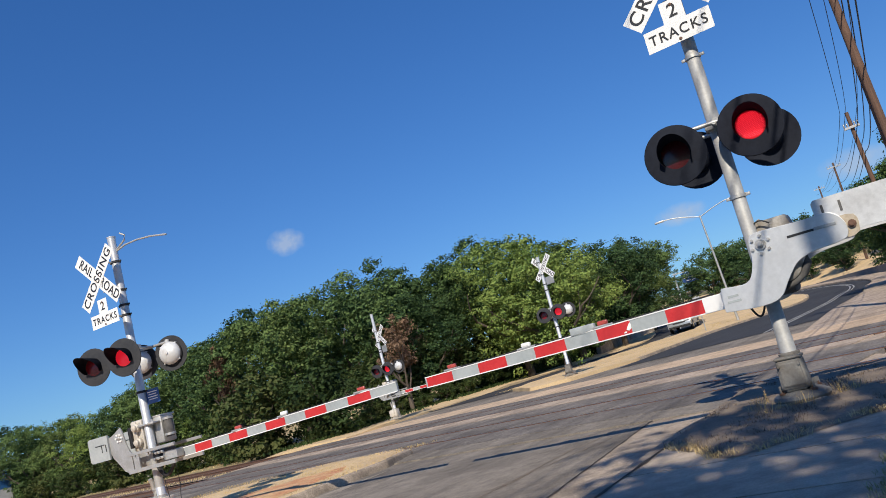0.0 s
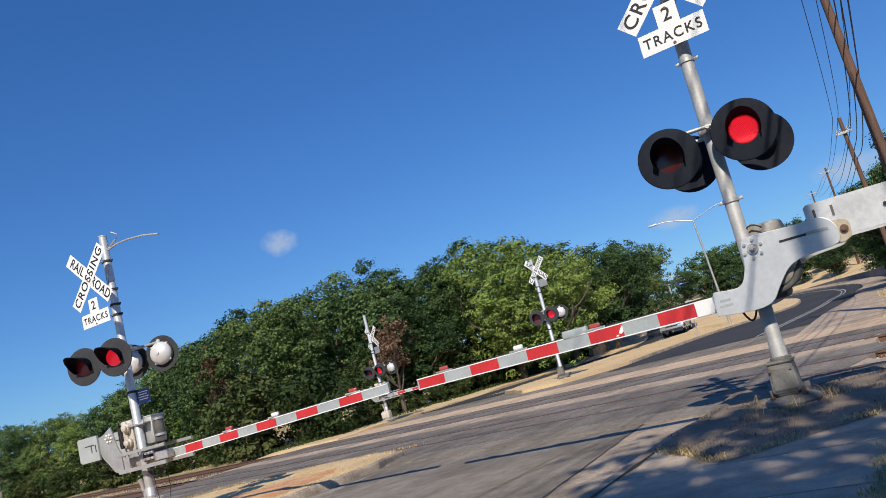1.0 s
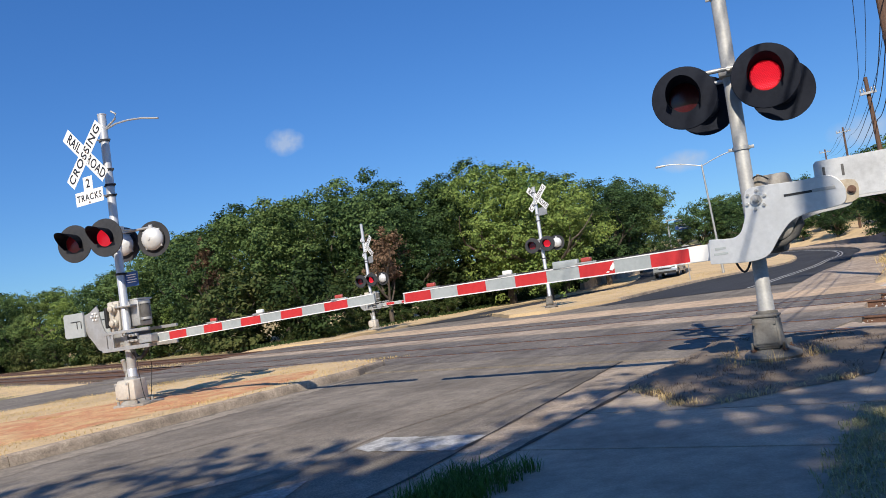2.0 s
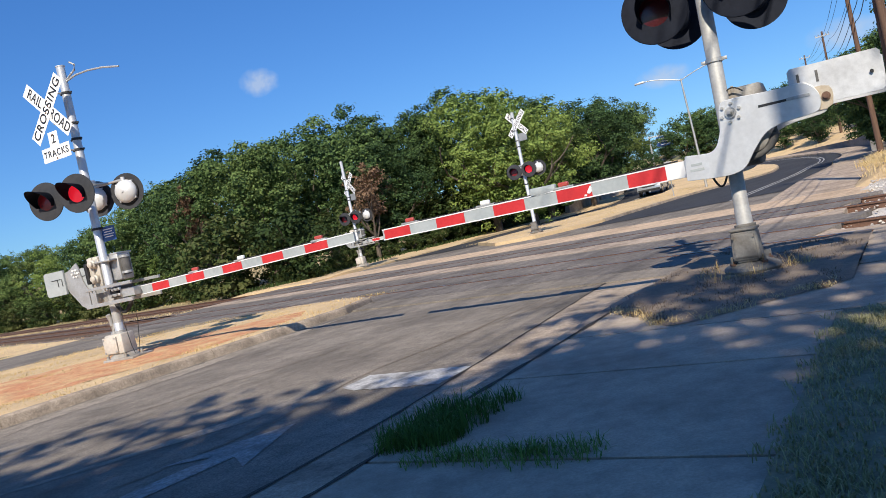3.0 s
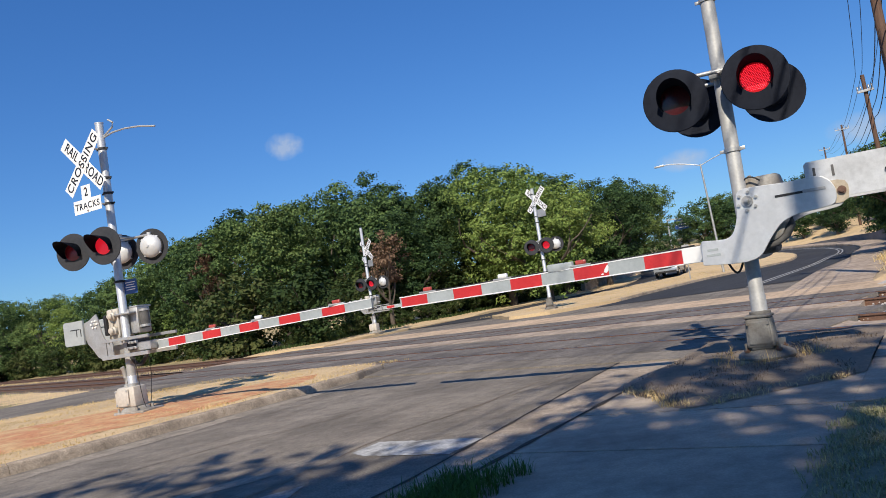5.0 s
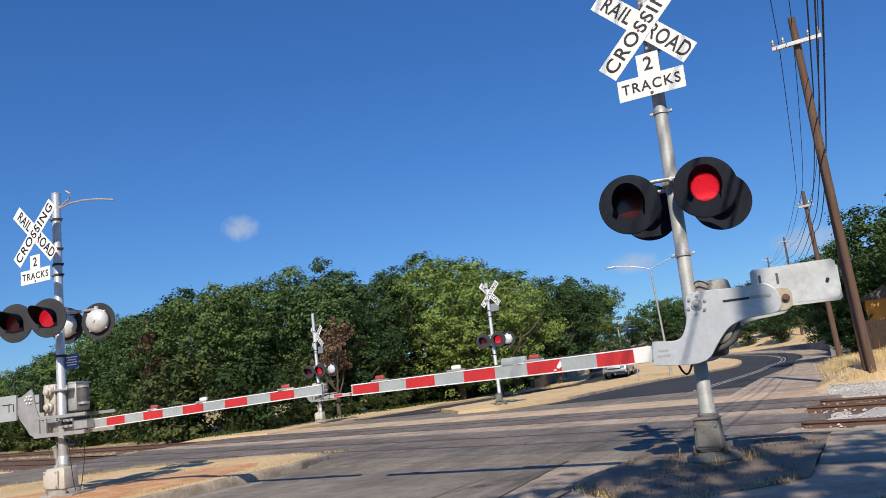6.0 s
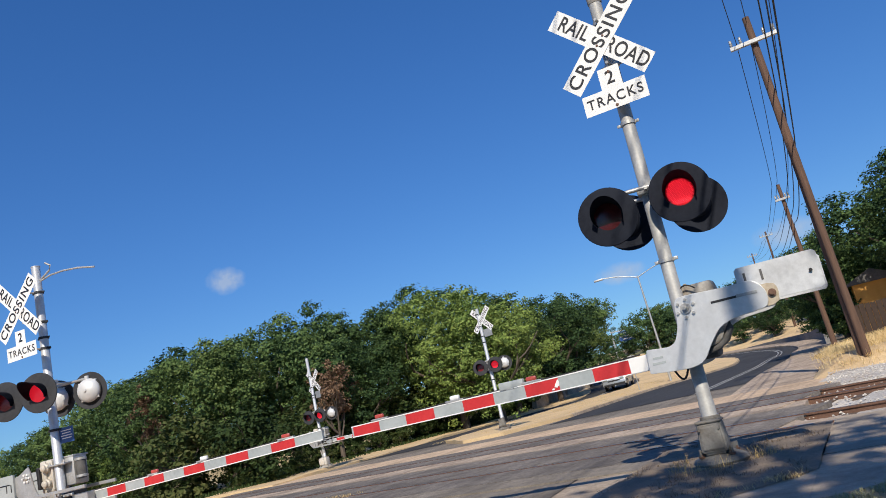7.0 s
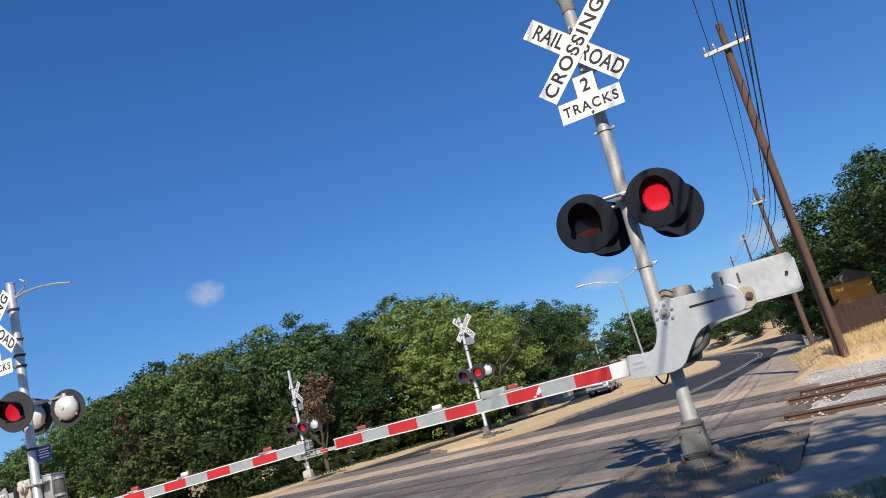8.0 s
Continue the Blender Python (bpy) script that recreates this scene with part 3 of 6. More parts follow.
filled("island_soil", ISL, -0.02, 0.1, DRYSOIL, "traffic island of dry straw-coloured grass", "traffic island", 0.5)
filled("island_soil", [(0.0, -12.0), (2.4, -11.2), (4.6, -10.5), (6.4, -9.75), (8.4, -9.55), (10.3, -9.7), (11.3, -10.4), (10.8, -11.6), (9.4, -12.8), (7.0, -13.8), (4.0, -14.2), (0.6, -13.8)], 0.0, 0.0, REDSOIL, "bare reddish soil on the traffic island", "soil", 0.5)
bm = bmesh.new()
ribbon(bm, rd, 26.5, 126, lambda s: -17.3 + 3.0 * max(0, 1 - (s - 26.5) / 4), lambda s: -11.05 - 1.5 * max(0, 1 - (s - 26.5) / 3) + 1.9 * bend_in(s), 0.0, 0.8, 6, 0.2)
for v in bm.verts:
    v.co.z += 0.04 * noise.noise((v.co.x * 0.8, v.co.y * 0.8, 3))
tagged(part("median", bm, DRYSOIL), "median strip of straw-coloured dry grass", "median", kind="structure")
far_kerb = tagged(new("kerb_far"), "pale kerb of the far carriageway", "kerb", kind="structure")
for line in ([rd(s, -11.0 + 1.9 * bend_in(s)) for s in range(30, 118, 2)][::-1], [rd(s, -3.85 - bend_in(s), -0.12 * max(0, 1 - (s - 24) / 6)) for s in range(24, 118, 2)], [rd(s, -17.35) for s in range(32, 118, 4)]):
    kerb_run(far_kerb, line, 0.18, 0.13, 4.0)
bm = bmesh.new()
ribbon(bm, rd, 22, 118, lambda s: -3.68 - bend_in(s), -1.6, 0.0, 1.0, 4, 0.15)
for v in bm.verts:
    v.co.z -= 0.13 * max(0.0, 1 - (RDU.dot(v.co.xy) - 22) / 7)
tagged(part("pavement_far", bm, APRON), "concrete pavement along the far carriageway", "pavement", kind="structure")


def verge_lift(x, y):
    """A bank that rises behind the ballast."""
    f = max(0.0, min(1.0, (TRN.dot((x, y)) - 20.1) / 1.1))
    return 0.3 * f * f * (3 - 2 * f) - 0.1 * (1 - f)


bm = bmesh.new()
ribbon(bm, lambda w, s, z: rd(s, w, z), -1.6, 10, lambda w: (20.1 - 0.241 * w) / 0.971, 118, 0.01, 0.8, 130, 0.15)
for v in bm.verts:
    v.co.z += 0.06 * noise.noise((v.co.x * 0.5, v.co.y * 0.5, 5)) + verge_lift(v.co.x, v.co.y) * max(0.3, 1 - max(0.0, RDU.dot(v.co.xy) - 30) / 12) * max(0.0, min(1.0, (RDV.dot(v.co.xy) + 1.6) / 0.7))
    v.co.z -= 0.16 * max(0.0, 1 - max(0.0, RDV.dot(v.co.xy) + 1.6) / 0.7) * max(0.0, 1 - max(0.0, RDU.dot(v.co.xy) - 22) / 8)
tagged(part("verge", bm, DRYSOIL), "verge of straw-coloured dry grass by the road", "verge", kind="structure")
bm = bmesh.new()
ribbon(bm, rd, 24, 118, -26.5, -21.6, -0.05, 1.0, 5, 0.12)
for v in bm.verts:
    v.co.z += 0.1 * noise.noise((v.co.x * 0.4, v.co.y * 0.4, 8))
tagged(part("verge", bm, DRYSOIL), "verge of dry grass under the trees", "verge", kind="structure")

# ---- tracks ----
GAUGE = 1.435


def crossing_span(n):
    """Where a line parallel to the tracks lies inside the paved road."""
    def a_at(w):
        # w = P . RDV with P = TRA a + TRN n
        return (w - n * TRN.dot(RDV)) / TRA.dot(RDV)
    return a_at(-24.0), a_at(-1.3)


def make_track(name, n0, reach0, reach1):
    t = tagged(new(name), "rusty railway track crossing the road", "railway track", kind="structure")
    for side in (-1, 1):
        bm = bmesh.new()
        n = n0 + side * (GAUGE / 2 + 0.035)
        prof = [(-0.075, -0.17), (-0.075, -0.155), (-0.01, -0.135), (-0.01, -0.04), (-0.036, -0.028), (-0.036, -0.004), (-0.028, 0.0), (0.028, 0.0), (0.036, -0.004),
                (0.036, -0.028), (0.01, -0.04), (0.01, -0.135), (0.075, -0.155), (0.075, -0.17)]
        rows = [[bm.verts.new(tr(a, n + o, z - 0.1)) for o, z in prof] for a in (reach0 + (reach1 - reach0) * k / 40 for k in range(41))]
        for ra, rb in zip(rows, rows[1:]):
            for j in range(len(prof) - 1):
                bm.faces.new((ra[j], ra[j + 1], rb[j + 1], rb[j]))
        bmesh.ops.recalc_face_normals(bm, faces=bm.faces[:])
        part("rail", bm, RAIL, t)
        bm = bmesh.new()
        ribbon(bm, tr, reach0, reach1, n - 0.024, n + 0.024, -0.097, 3, 1)
        part("rail_head", bm, RAILTOP, t, "worn bright rail head")
    a0, a1 = crossing_span(n0)
    tie = None
    k = 0
    a = -80.0
    while a < 34:
        if not a0 - 0.3 < a < a1 + 0.3:
            if tie is None:
                bm = bmesh.new()
                box(bm, (0, 0, 0), (0.23, 2.6, 0.18), 0.012)
                tie = part("sleeper", bm, TIMBER, t)
                ob = tie
            else:
                ob = new("sleeper", tie.data)
                ob.parent = t
            p = tr(a, n0, -0.29 + 0.004 * math.sin(a * 7))
            ob.matrix_world = Matrix.Translation((p.x, p.y, p.z + 0.0)) @ pose(0, 0, 0, 0, 0, math.degrees(math.atan2(TRA.y, TRA.x)) + 1.5 * math.sin(a * 3.1))
        a += 0.55
    # concrete panels between and beside the rails
    w = 2.4
    for lo, hi, mt in ((-2.0, -0.84, APRON if n0 > 13 else PANEL), (-0.62, 0.62, PANEL), (0.84, 2.0, PANEL)):
        a = a0
        while a < a1 - 0.2:
            b = min(a + w, a1)
            bm = bmesh.new()
            ribbon(bm, tr, a + 0.012, b - 0.012, n0 + lo, n0 + hi, -0.104, 0.8, 2, 0.08)
            for v in bm.verts:
                v.co.z += 0.006 * noise.noise((v.co.x, v.co.y, 4))
            part("crossing_panel", bm, mt, t)
            a = b
    for lo, hi in ((-0.84, -0.79), (0.79, 0.84), (-0.69, -0.62), (0.62, 0.69)):
        bm = bmesh.new()
        ribbon(bm, tr, a0, a1, n0 + lo, n0 + hi, -0.116, 2.0, 1, 0.03)
        part("flange_filler", bm, RUBBER, t, "black rubber strip beside the rail")


bm = bmesh.new()
ribbon(bm, tr, -9.5, 40, 8.4, 20.2, -0.2, 0.7, 14, 0.1)
for v in list(bm.verts):
    v.co.z += 0.03 * noise.noise((v.co.x * 1.5, v.co.y * 1.5, 6)) - (0.3 if RDV.dot(v.co.xy) < -1.0 else 0.0)
tagged(part("gravel", bm, BALLAST), "pale gravel ground beside the tracks", "gravel", kind="structure")
bm = bmesh.new()
ribbon(bm, tr, -6.0, 32, 17.75, 20.4, -0.15, 0.5, 8, 0.1)
for v in list(bm.verts):
    if RDV.dot(v.co.xy) < -1.35:
        v.co.z -= 0.35
    else:
        v.co.z += 0.05 * (TRN.dot(v.co.xy) - 17.75) + 0.025 * noise.noise((v.co.x * 2.5, v.co.y * 2.5, 6))
tagged(part("gravel", bm, BALLAST), "bank of pale ballast beside the far track", "gravel", kind="structure")
make_track("track_near", 11.4, -120, 45)
make_track("track_far", 15.7, -140, 45)
for n0 in (11.4, 15.7):
    a0, a1 = crossing_span(n0)
    for lo, hi in ((-140, a0), (a1, 45)):
        bm = bmesh.new()
        ribbon(bm, tr, lo, hi, n0 - 2.1, n0 + 2.1, -0.235, 0.7, 12)
        for v in bm.verts:
            d = abs(v.co.x * TRN.x + v.co.y * TRN.y - n0)
            v.co.z += 0.02 * noise.noise((v.co.x * 3, v.co.y * 3, 2)) + (0.03 if d > 1.6 else 0.0) - (0.08 if d > 2.0 else 0.0)
        tagged(part("ballast", bm, BALLAST_RUSTY if hi < 0 else BALLAST), "gravel ballast under the track", "ballast", kind="structure")
# paved fill between and beyond the tracks
for n0, n1, mt, lab in ((8.6, 9.38, ASPHALT, "worn asphalt strip before the tracks"), (13.42, 13.68, ASPHALT, "asphalt strip between the tracks"), (17.72, 20.3, SAND, "sandy worn paving beyond the tracks")):
    a0, a1 = crossing_span(n0)
    bm = bmesh.new()
    ribbon(bm, tr, a0, a1, n0, n1, -0.108, 1.0, 2, 0.06)
    tagged(part("crossing_paving", bm, mt), lab, "paving", kind="structure")
bm = bmesh.new()
ribbon(bm, rd, 10.0, 26, KN + 0.02, lambda s: 1.6 - 2.9 * min(1, max(0, (s - 10.6) / 1.5)), -0.125, 0.4, 5, 0.3)
tagged(part("pavement_apron", bm, APRON), "worn concrete pavement apron beside the crossing", "pavement", kind="structure")


# ---- crossing signals ----
def lamp_unit(parent, x, y, z, facing, lit, near=False, pale=False, hood=0.3, turned=Matrix(), face=0.0, paint=None):
    """One flashing lamp: black round background, visor, lens and the housing behind it. facing: -1 towards local -y."""
    m = turned @ pose(x, y, z, 0, 0, face) @ pose(0, 0, 0, 90 if facing < 0 else -90)  # local z of the lathe points where the lamp faces
    bm = bmesh.new()
    lathe(bm, [(0.135, 0.004), (0.27, 0.004), (0.3, 0.0), (0.305, -0.012), (0.295, -0.012), (0.26, -0.006), (0.135, -0.006)], m, 40)
    unit = part("lamp_background", bm, paint or BLACK, parent, "round black background board", smooth=True)
    bm = bmesh.new()
    q = 1.42 if pale else 1.0
    lathe(bm, [(0.135 * q, -0.012), (0.14 * q, -0.03), (0.138 * q, -0.06), (0.125 * q, -0.095), (0.095 * q, -0.13), (0.05 * q, -0.155), (0.02 * q, -0.16), (0.018 * q, -0.175), (0.0, -0.178)], m, 28)
    for k in range(4 if pale else 0):
        a = radians(40 + 90 * k)
        box(bm, m @ Vector((0.19 * math.cos(a), 0.19 * math.sin(a), -0.035)), (0.045, 0.045, 0.045), 0.008)
    up = 1 if facing < 0 else -1
    tube(bm, m @ Vector((0, up * 0.16, -0.06)), m @ Vector((0, up * 0.24, -0.06)), 0.035, n=12)
    part("lamp_housing", bm, DOME if pale else BLACK, unit, "silvery white domed lamp housing" if pale else "black lamp housing", smooth=True)
    if pale:
        # Black ring that stands in for the shadow round the bowl.
        bm = bmesh.new()
        lathe(bm, [(0.195, -0.013), (0.215, -0.02), (0.215, -0.04), (0.195, -0.045)], m, 28)
        part("housing_gasket", bm, RUBBER, unit, "black ring for the shadow round the housing", smooth=True)
    bm = bmesh.new()
    lathe(bm, [(0.0, 0.016), (0.07, 0.013), (0.14, 0.004)], m, 28)
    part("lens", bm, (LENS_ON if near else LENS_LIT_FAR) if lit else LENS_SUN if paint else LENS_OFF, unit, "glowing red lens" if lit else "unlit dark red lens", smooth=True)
    if lit and near:
        bm = bmesh.new()
        step = 0.0165
        for i in range(-9, 10):
            for j in range(-9, 10):
                px, py = (i + 0.5 * (j % 2)) * step, j * step * 0.87
                r = math.hypot(px, py)
                if r < 0.129:
                    lathe(bm, [(0.0056, 0.0165 - 0.6 * r * r), (0.004, 0.02 - 0.6 * r * r), (0.0, 0.021 - 0.6 * r * r)], m @ Matrix.Translation((px, py, 0)), 6)
        part("diode_array", bm, LED, unit, "grid of glowing red diodes")
    # visor: open below, longer at the top
    bm = bmesh.new()
    rows = []
    for k in range(25):
        a = radians(-35 + 250 * k / 24)
        top = 0.5 + 0.5 * math.sin(a)
        ln = hood * (0.14 + 0.86 * top ** 1.7)
        up = -1 if facing < 0 else 1
        rows.append([bm.verts.new(m @ Vector((rr * math.cos(a), -up * rr * math.sin(a), zz))) for rr, zz in ((0.148, 0.0), (0.154, ln * 0.5), (0.16, ln))])
    for a, b in zip(rows, rows[1:]):
        for j in range(2):
            bm.faces.new((a[j], b[j], b[j + 1], a[j + 1]))
    bmesh.ops.solidify(bm, geom=bm.faces[:], thickness=0.005)
    bmesh.ops.recalc_face_normals(bm, faces=bm.faces[:])
    part("visor", bm, BLACK, unit, "black visor", smooth=True)
    return unit


def crossbuck(sig, cx, cy, cz, down, turn=0.0, scale=1.0, blank=False):
    """The crossed boards and the board with the number of tracks below."""
    base = pose(cx, cy, cz, 0, 0, turn)
    L, W = 1.22 * scale, 0.229 * scale
    for name, ang, y, words in (("crossbuck_board", 45, 0.006, (("RAIL", -0.335), ("ROAD", 0.335))), ("crossbuck_board", -45, 0.0, (("CROSSING", 0.0),))):
        m = base @ pose(0, y, 0, 0, ang, 0)
        bm = bmesh.new()
        box(bm, (0, 0, 0), (L, 0.003, W), 0.0)
        for v in bm.verts:
            v.co = m @ v.co
        b = part(name, bm, WHITE, sig, "white reflective board with black words")
        for word, off in words:
            lettering(word, (0.225 if len(word) < 5 else 0.21) * scale, m @ Matrix.Translation((off * scale, -0.0035, 0)), INK, b, 0.78 if len(word) < 5 else 1.02, spacing=1.08 if len(word) < 5 else 1.16)
        if y == 0.0:
            for o in (-0.06, 0.06):
                bm = bmesh.new()
                lathe(bm, [(0.014, 0), (0.012, 0.006), (0, 0.007)], m @ pose(o, -0.002, 0.0, 90), 8)
                part("bolt", bm, RAIL, b, "rusty bolt head")
    if blank:
        bm = bmesh.new()
        box(bm, base @ Vector((0.16, 0.02, down)), (0.4, 0.006, 0.3), 0, base.to_3x3().to_4x4())
        part("sign_back", bm, GALV, sig, "bare grey back of a small sign")
        return
    m = base @ pose(0, 0, down)
    bm = bmesh.new()
    h = 0.114 * scale
    plate(bm, [(-3 * h, -2 * h), (3 * h, -2 * h), (3 * h, 0), (h, 0), (h, 2 * h), (-h, 2 * h), (-h, 0), (-3 * h, 0)], -0.0015, 0.0015)
    for v in bm.verts:
        v.co = m @ v.co
    b = part("track_count_board", bm, WHITE, sig, "white board stating the number of tracks")
    lettering("TRACKS", 0.15 * scale, m @ Matrix.Translation((0, -0.0035, -h)), INK, b, 0.95, spacing=1.22)
    lettering("2", 0.2 * scale, m @ Matrix.Translation((0, -0.0035, h * 0.95)), INK, b, 1.0)
    for o in (-1.75 * h, 1.55 * h):
        bm = bmesh.new()
        lathe(bm, [(0.018, 0), (0.015, 0.007), (0, 0.008)], m @ pose(0, -0.002, o, 90), 8)
        part("bolt", bm, RAIL, b, "rusty bolt head")


def clamps(sig, zs, r, metal=None):
    for z in zs:
        bm = bmesh.new()
        lathe(bm, [(r + 0.002, -0.02), (r + 0.012, -0.018), (r + 0.012, 0.018), (r + 0.002, 0.02)], pose(0, 0, z), 24)
        box(bm, (r + 0.03, 0, z), (0.04, 0.02, 0.03), 0.003)
        box(bm, (-r - 0.03, 0, z), (0.04, 0.02, 0.03), 0.003)
        part("clamp", bm, metal or GALV, sig, smooth=True)


def island_base(sig, r):
    """A pale cast box round the foot of the mast on a ribbed flange, with a conduit beside the mast."""
    bm = bmesh.new()
    box(bm, (0.06, 0.0, 0.035), (0.62, 0.5, 0.05), 0.015)
    lathe(bm, [(0.0, 0.05), (0.24, 0.05), (0.22, 0.09), (0.17, 0.12), (0.0, 0.13)], Matrix(), 20)
    for k in range(4):
        q = pose(0, 0, 0, 0, 0, 45 + 90 * k)
        tube(bm, q @ Vector((0.26, 0, 0.04)), q @ Vector((0.26, 0, 0.12)), 0.022, n=8)
    part("mast_base", bm, CAST, sig, "grey cast base flange", smooth=True)
    bm = bmesh.new()
    box(bm, (-0.04, 0.0, 0.285), (0.38, 0.32, 0.33), 0.03, None, 0.94)
    casing = part("junction_box", bm, CREAM, sig, "pale cast junction box", smooth=True)
    bm = bmesh.new()
    box(bm, (-0.09, -0.175, 0.28), (0.27, 0.025, 0.27), 0.008)
    lid = part("cover", bm, CREAM, casing, "flat cover plate", smooth=True)
    for x, z in ((-0.2, 0.39), (0.02, 0.39), (-0.2, 0.17), (0.02, 0.17)):
        bm = bmesh.new()
        tube(bm, (x, -0.185, z), (x, -0.2, z), 0.016, n=8)
        part("bolt", bm, GALV, lid, "bolt head")
    bm = bmesh.new()
    pipe(bm, [(-0.1, -0.03, 0.42), (-0.1, -0.03, 0.6), (-0.11, -0.04, 0.72), (-0.11, -0.07, 0.78)], 0.038, 12)
    lathe(bm, [(0.05, 0.43), (0.05, 0.48), (0.04, 0.49)], pose(-0.1, -0.03, 0), 12)
    part("conduit", bm, GALV, sig, "short grey conduit beside the mast", smooth=True)
    bm = bmesh.new()
    lathe(bm, [(r + 0.002, 0.42), (r + 0.022, 0.43), (r + 0.022, 0.49), (r + 0.002, 0.5)], Matrix(), 24)
    part("collar", bm, GALV, sig, "mast collar", smooth=True)
    bm = bmesh.new()
    lathe(bm, [(r + 0.004, 0.5), (r + 0.004, 1.2)], Matrix(), 24)
    part("mast_sleeve", bm, ALU, sig, "darker lower mast section", smooth=True)


def mast(sig, top, r=0.068, box_side=-1, metal=None, island=False):
    bm = bmesh.new()
    lathe(bm, [(r + 0.006, 0.3), (r + 0.006, 0.62), (r, 0.63), (r, top - 0.02), (r + 0.006, top - 0.015), (r + 0.006, top), (0, top + 0.012)], Matrix(), 28)
    part("mast", bm, metal or ALU, sig, "aluminium mast", smooth=True)
    if island:
        return island_base(sig, r)
    bm = bmesh.new()
    lathe(bm, [(0.0, 0.03), (0.25, 0.03), (0.262, 0.055), (0.25, 0.085), (0.19, 0.115), (0.125, 0.15), (0.095, 0.22), (0.085, 0.42), (0.098, 0.44), (0.098, 0.475), (r, 0.485)], Matrix(), 28)
    for a in range(4):
        q = pose(0, 0, 0, 0, 0, 45 + 90 * a)
        box(bm, q @ Vector((0.16, 0, 0.14)), (0.12, 0.02, 0.11), 0.004, q)
    part("mast_base", bm, BASEGREY, sig, "grey cast base flange", smooth=True)
    for a in range(4):
        q = pose(0, 0, 0, 0, 0, 45 + 90 * a)
        bm = bmesh.new()
        p = q @ Vector((0.2, 0, 0))
        tube(bm, (p.x, p.y, 0.06), (p.x, p.y, 0.15), 0.014, n=10)
        tube(bm, (p.x, p.y, 0.11), (p.x, p.y, 0.13), 0.03, n=6)
        part("anchor_bolt", bm, RAIL, sig, "rusty anchor bolt")
    bm = bmesh.new()
    box(bm, (0, 0, -0.01), (0.46, 0.46, 0.09), 0.02)
    part("footing", bm, CONCRETE, sig, "concrete footing")
    bm = bmesh.new()
    box(bm, (0, box_side * 0.1, 0.295), (0.265, 0.2, 0.29), 0.03, None, 0.88)
    box(bm, (0, box_side * 0.19, 0.29), (0.215, 0.04, 0.23), 0.018, None, 0.9)
    box(bm, (0, box_side * 0.1, 0.44), (0.245, 0.2, 0.025), 0.01)
    box(bm, (0, box_side * 0.12, 0.155), (0.2, 0.12, 0.05), 0.02)
    for o in (-0.09, 0.09):
        tube(bm, (o, box_side * 0.2, 0.375), (o, box_side * 0.222, 0.375), 0.012, n=6)
    part("junction_box", bm, BASEGREY, sig, "grey cast junction box")


def gate_arm(sig, side, x0, x1, y0, y1, z, h0, h1, first, count, pitch=0.8128, droop=0.0, mounts=(), grey=None):
    """A tapered striped arm; side -1 reaches to local -x."""
    def at(x, dy, k):
        f = (x - x0) / (x1 - x0)
        return Vector((side * x, y0 + (y1 - y0) * f + dy, z + droop * f + k * (h0 + (h1 - h0) * f) / 2))

    def slab(xa, xb, t, grow):
        bm = bmesh.new()
        v = [[bm.verts.new(at(x, dy * t, kz * grow)) for dy, kz in ((-1, -1), (1, -1), (1, 1), (-1, 1))] for x in (xa, xb)]
        for i in range(4):
            j = (i + 1) % 4
            bm.faces.new((v[0][i], v[0][j], v[1][j], v[1][i]))
        bm.faces.new(v[0][::-1])
        bm.faces.new(v[1])
        bmesh.ops.recalc_face_normals(bm, faces=bm.faces[:])
        return bm
    arm = part("gate_arm", slab(x0, x1, 0.022, 1.0), ARMGREY, sig, "lowered arm with grey-white sheeting")
    for i in range(count):
        c = first + i * pitch
        part("red_stripe", slab(c - 0.203, c + 0.203, 0.025, 1.0), ARMRED, arm, "red stripe")
    bm = bmesh.new()
    for k in (-1, 1):
        v = [[bm.verts.new(at(x, dy * 0.027, k) + Vector((0, 0, zz))) for dy, zz in ((-1, -0.006), (1, -0.006), (1, 0.006), (-1, 0.006))] for x in (x0, x1)]
        for i in range(4):
            j = (i + 1) % 4
            bm.faces.new((v[0][i], v[0][j], v[1][j], v[1][i]))
    part("arm_edge", bm, WHITE, arm, "pale edge strip")
    for x in mounts:
        p = at(x, 0, 1)
        bm = bmesh.new()
        box(bm, p + Vector((0, 0, 0.016)), (0.24, 0.06, 0.024), 0.006)
        b = part("arm_lamp", bm, GALV, arm, "small lamp on the arm's top edge")
        bm = bmesh.new()
        red = x != grey
        box(bm, p + Vector((0, 0, 0.05)), (0.12, 0.05, 0.05), 0.015)
        part("lens", bm, AMBER if red else WHITE, b, "red plastic lens" if red else "pale plastic lens")
    # cable along the top edge, sagging between the lamps
    if mounts:
        bm = bmesh.new()
        pts = []
        xs = [x0 + 0.1, *mounts]
        for xa, xb in zip(xs, xs[1:]):
            for k in range(8):
                f = k / 8
                pts.append(at(xa + (xb - xa) * f, -0.01, 1) + Vector((0, 0, 0.02 - 0.01 * math.sin(math.pi * f))))
        pipe(bm, pts, 0.009, 6)
        part("arm_cable", bm, RUBBER, arm, "black cable", smooth=True)
    return arm


def smooth_outline(pts, rounds=2):
    """Rounds off an outline by cutting its corners."""
    for _ in range(rounds):
        out = []
        for i in range(len(pts)):
            a, b = Vector(pts[i]), Vector(pts[(i + 1) % len(pts)])
            out += [tuple(a.lerp(b, 0.22)), tuple(a.lerp(b, 0.78))]
        pts = out
    return pts


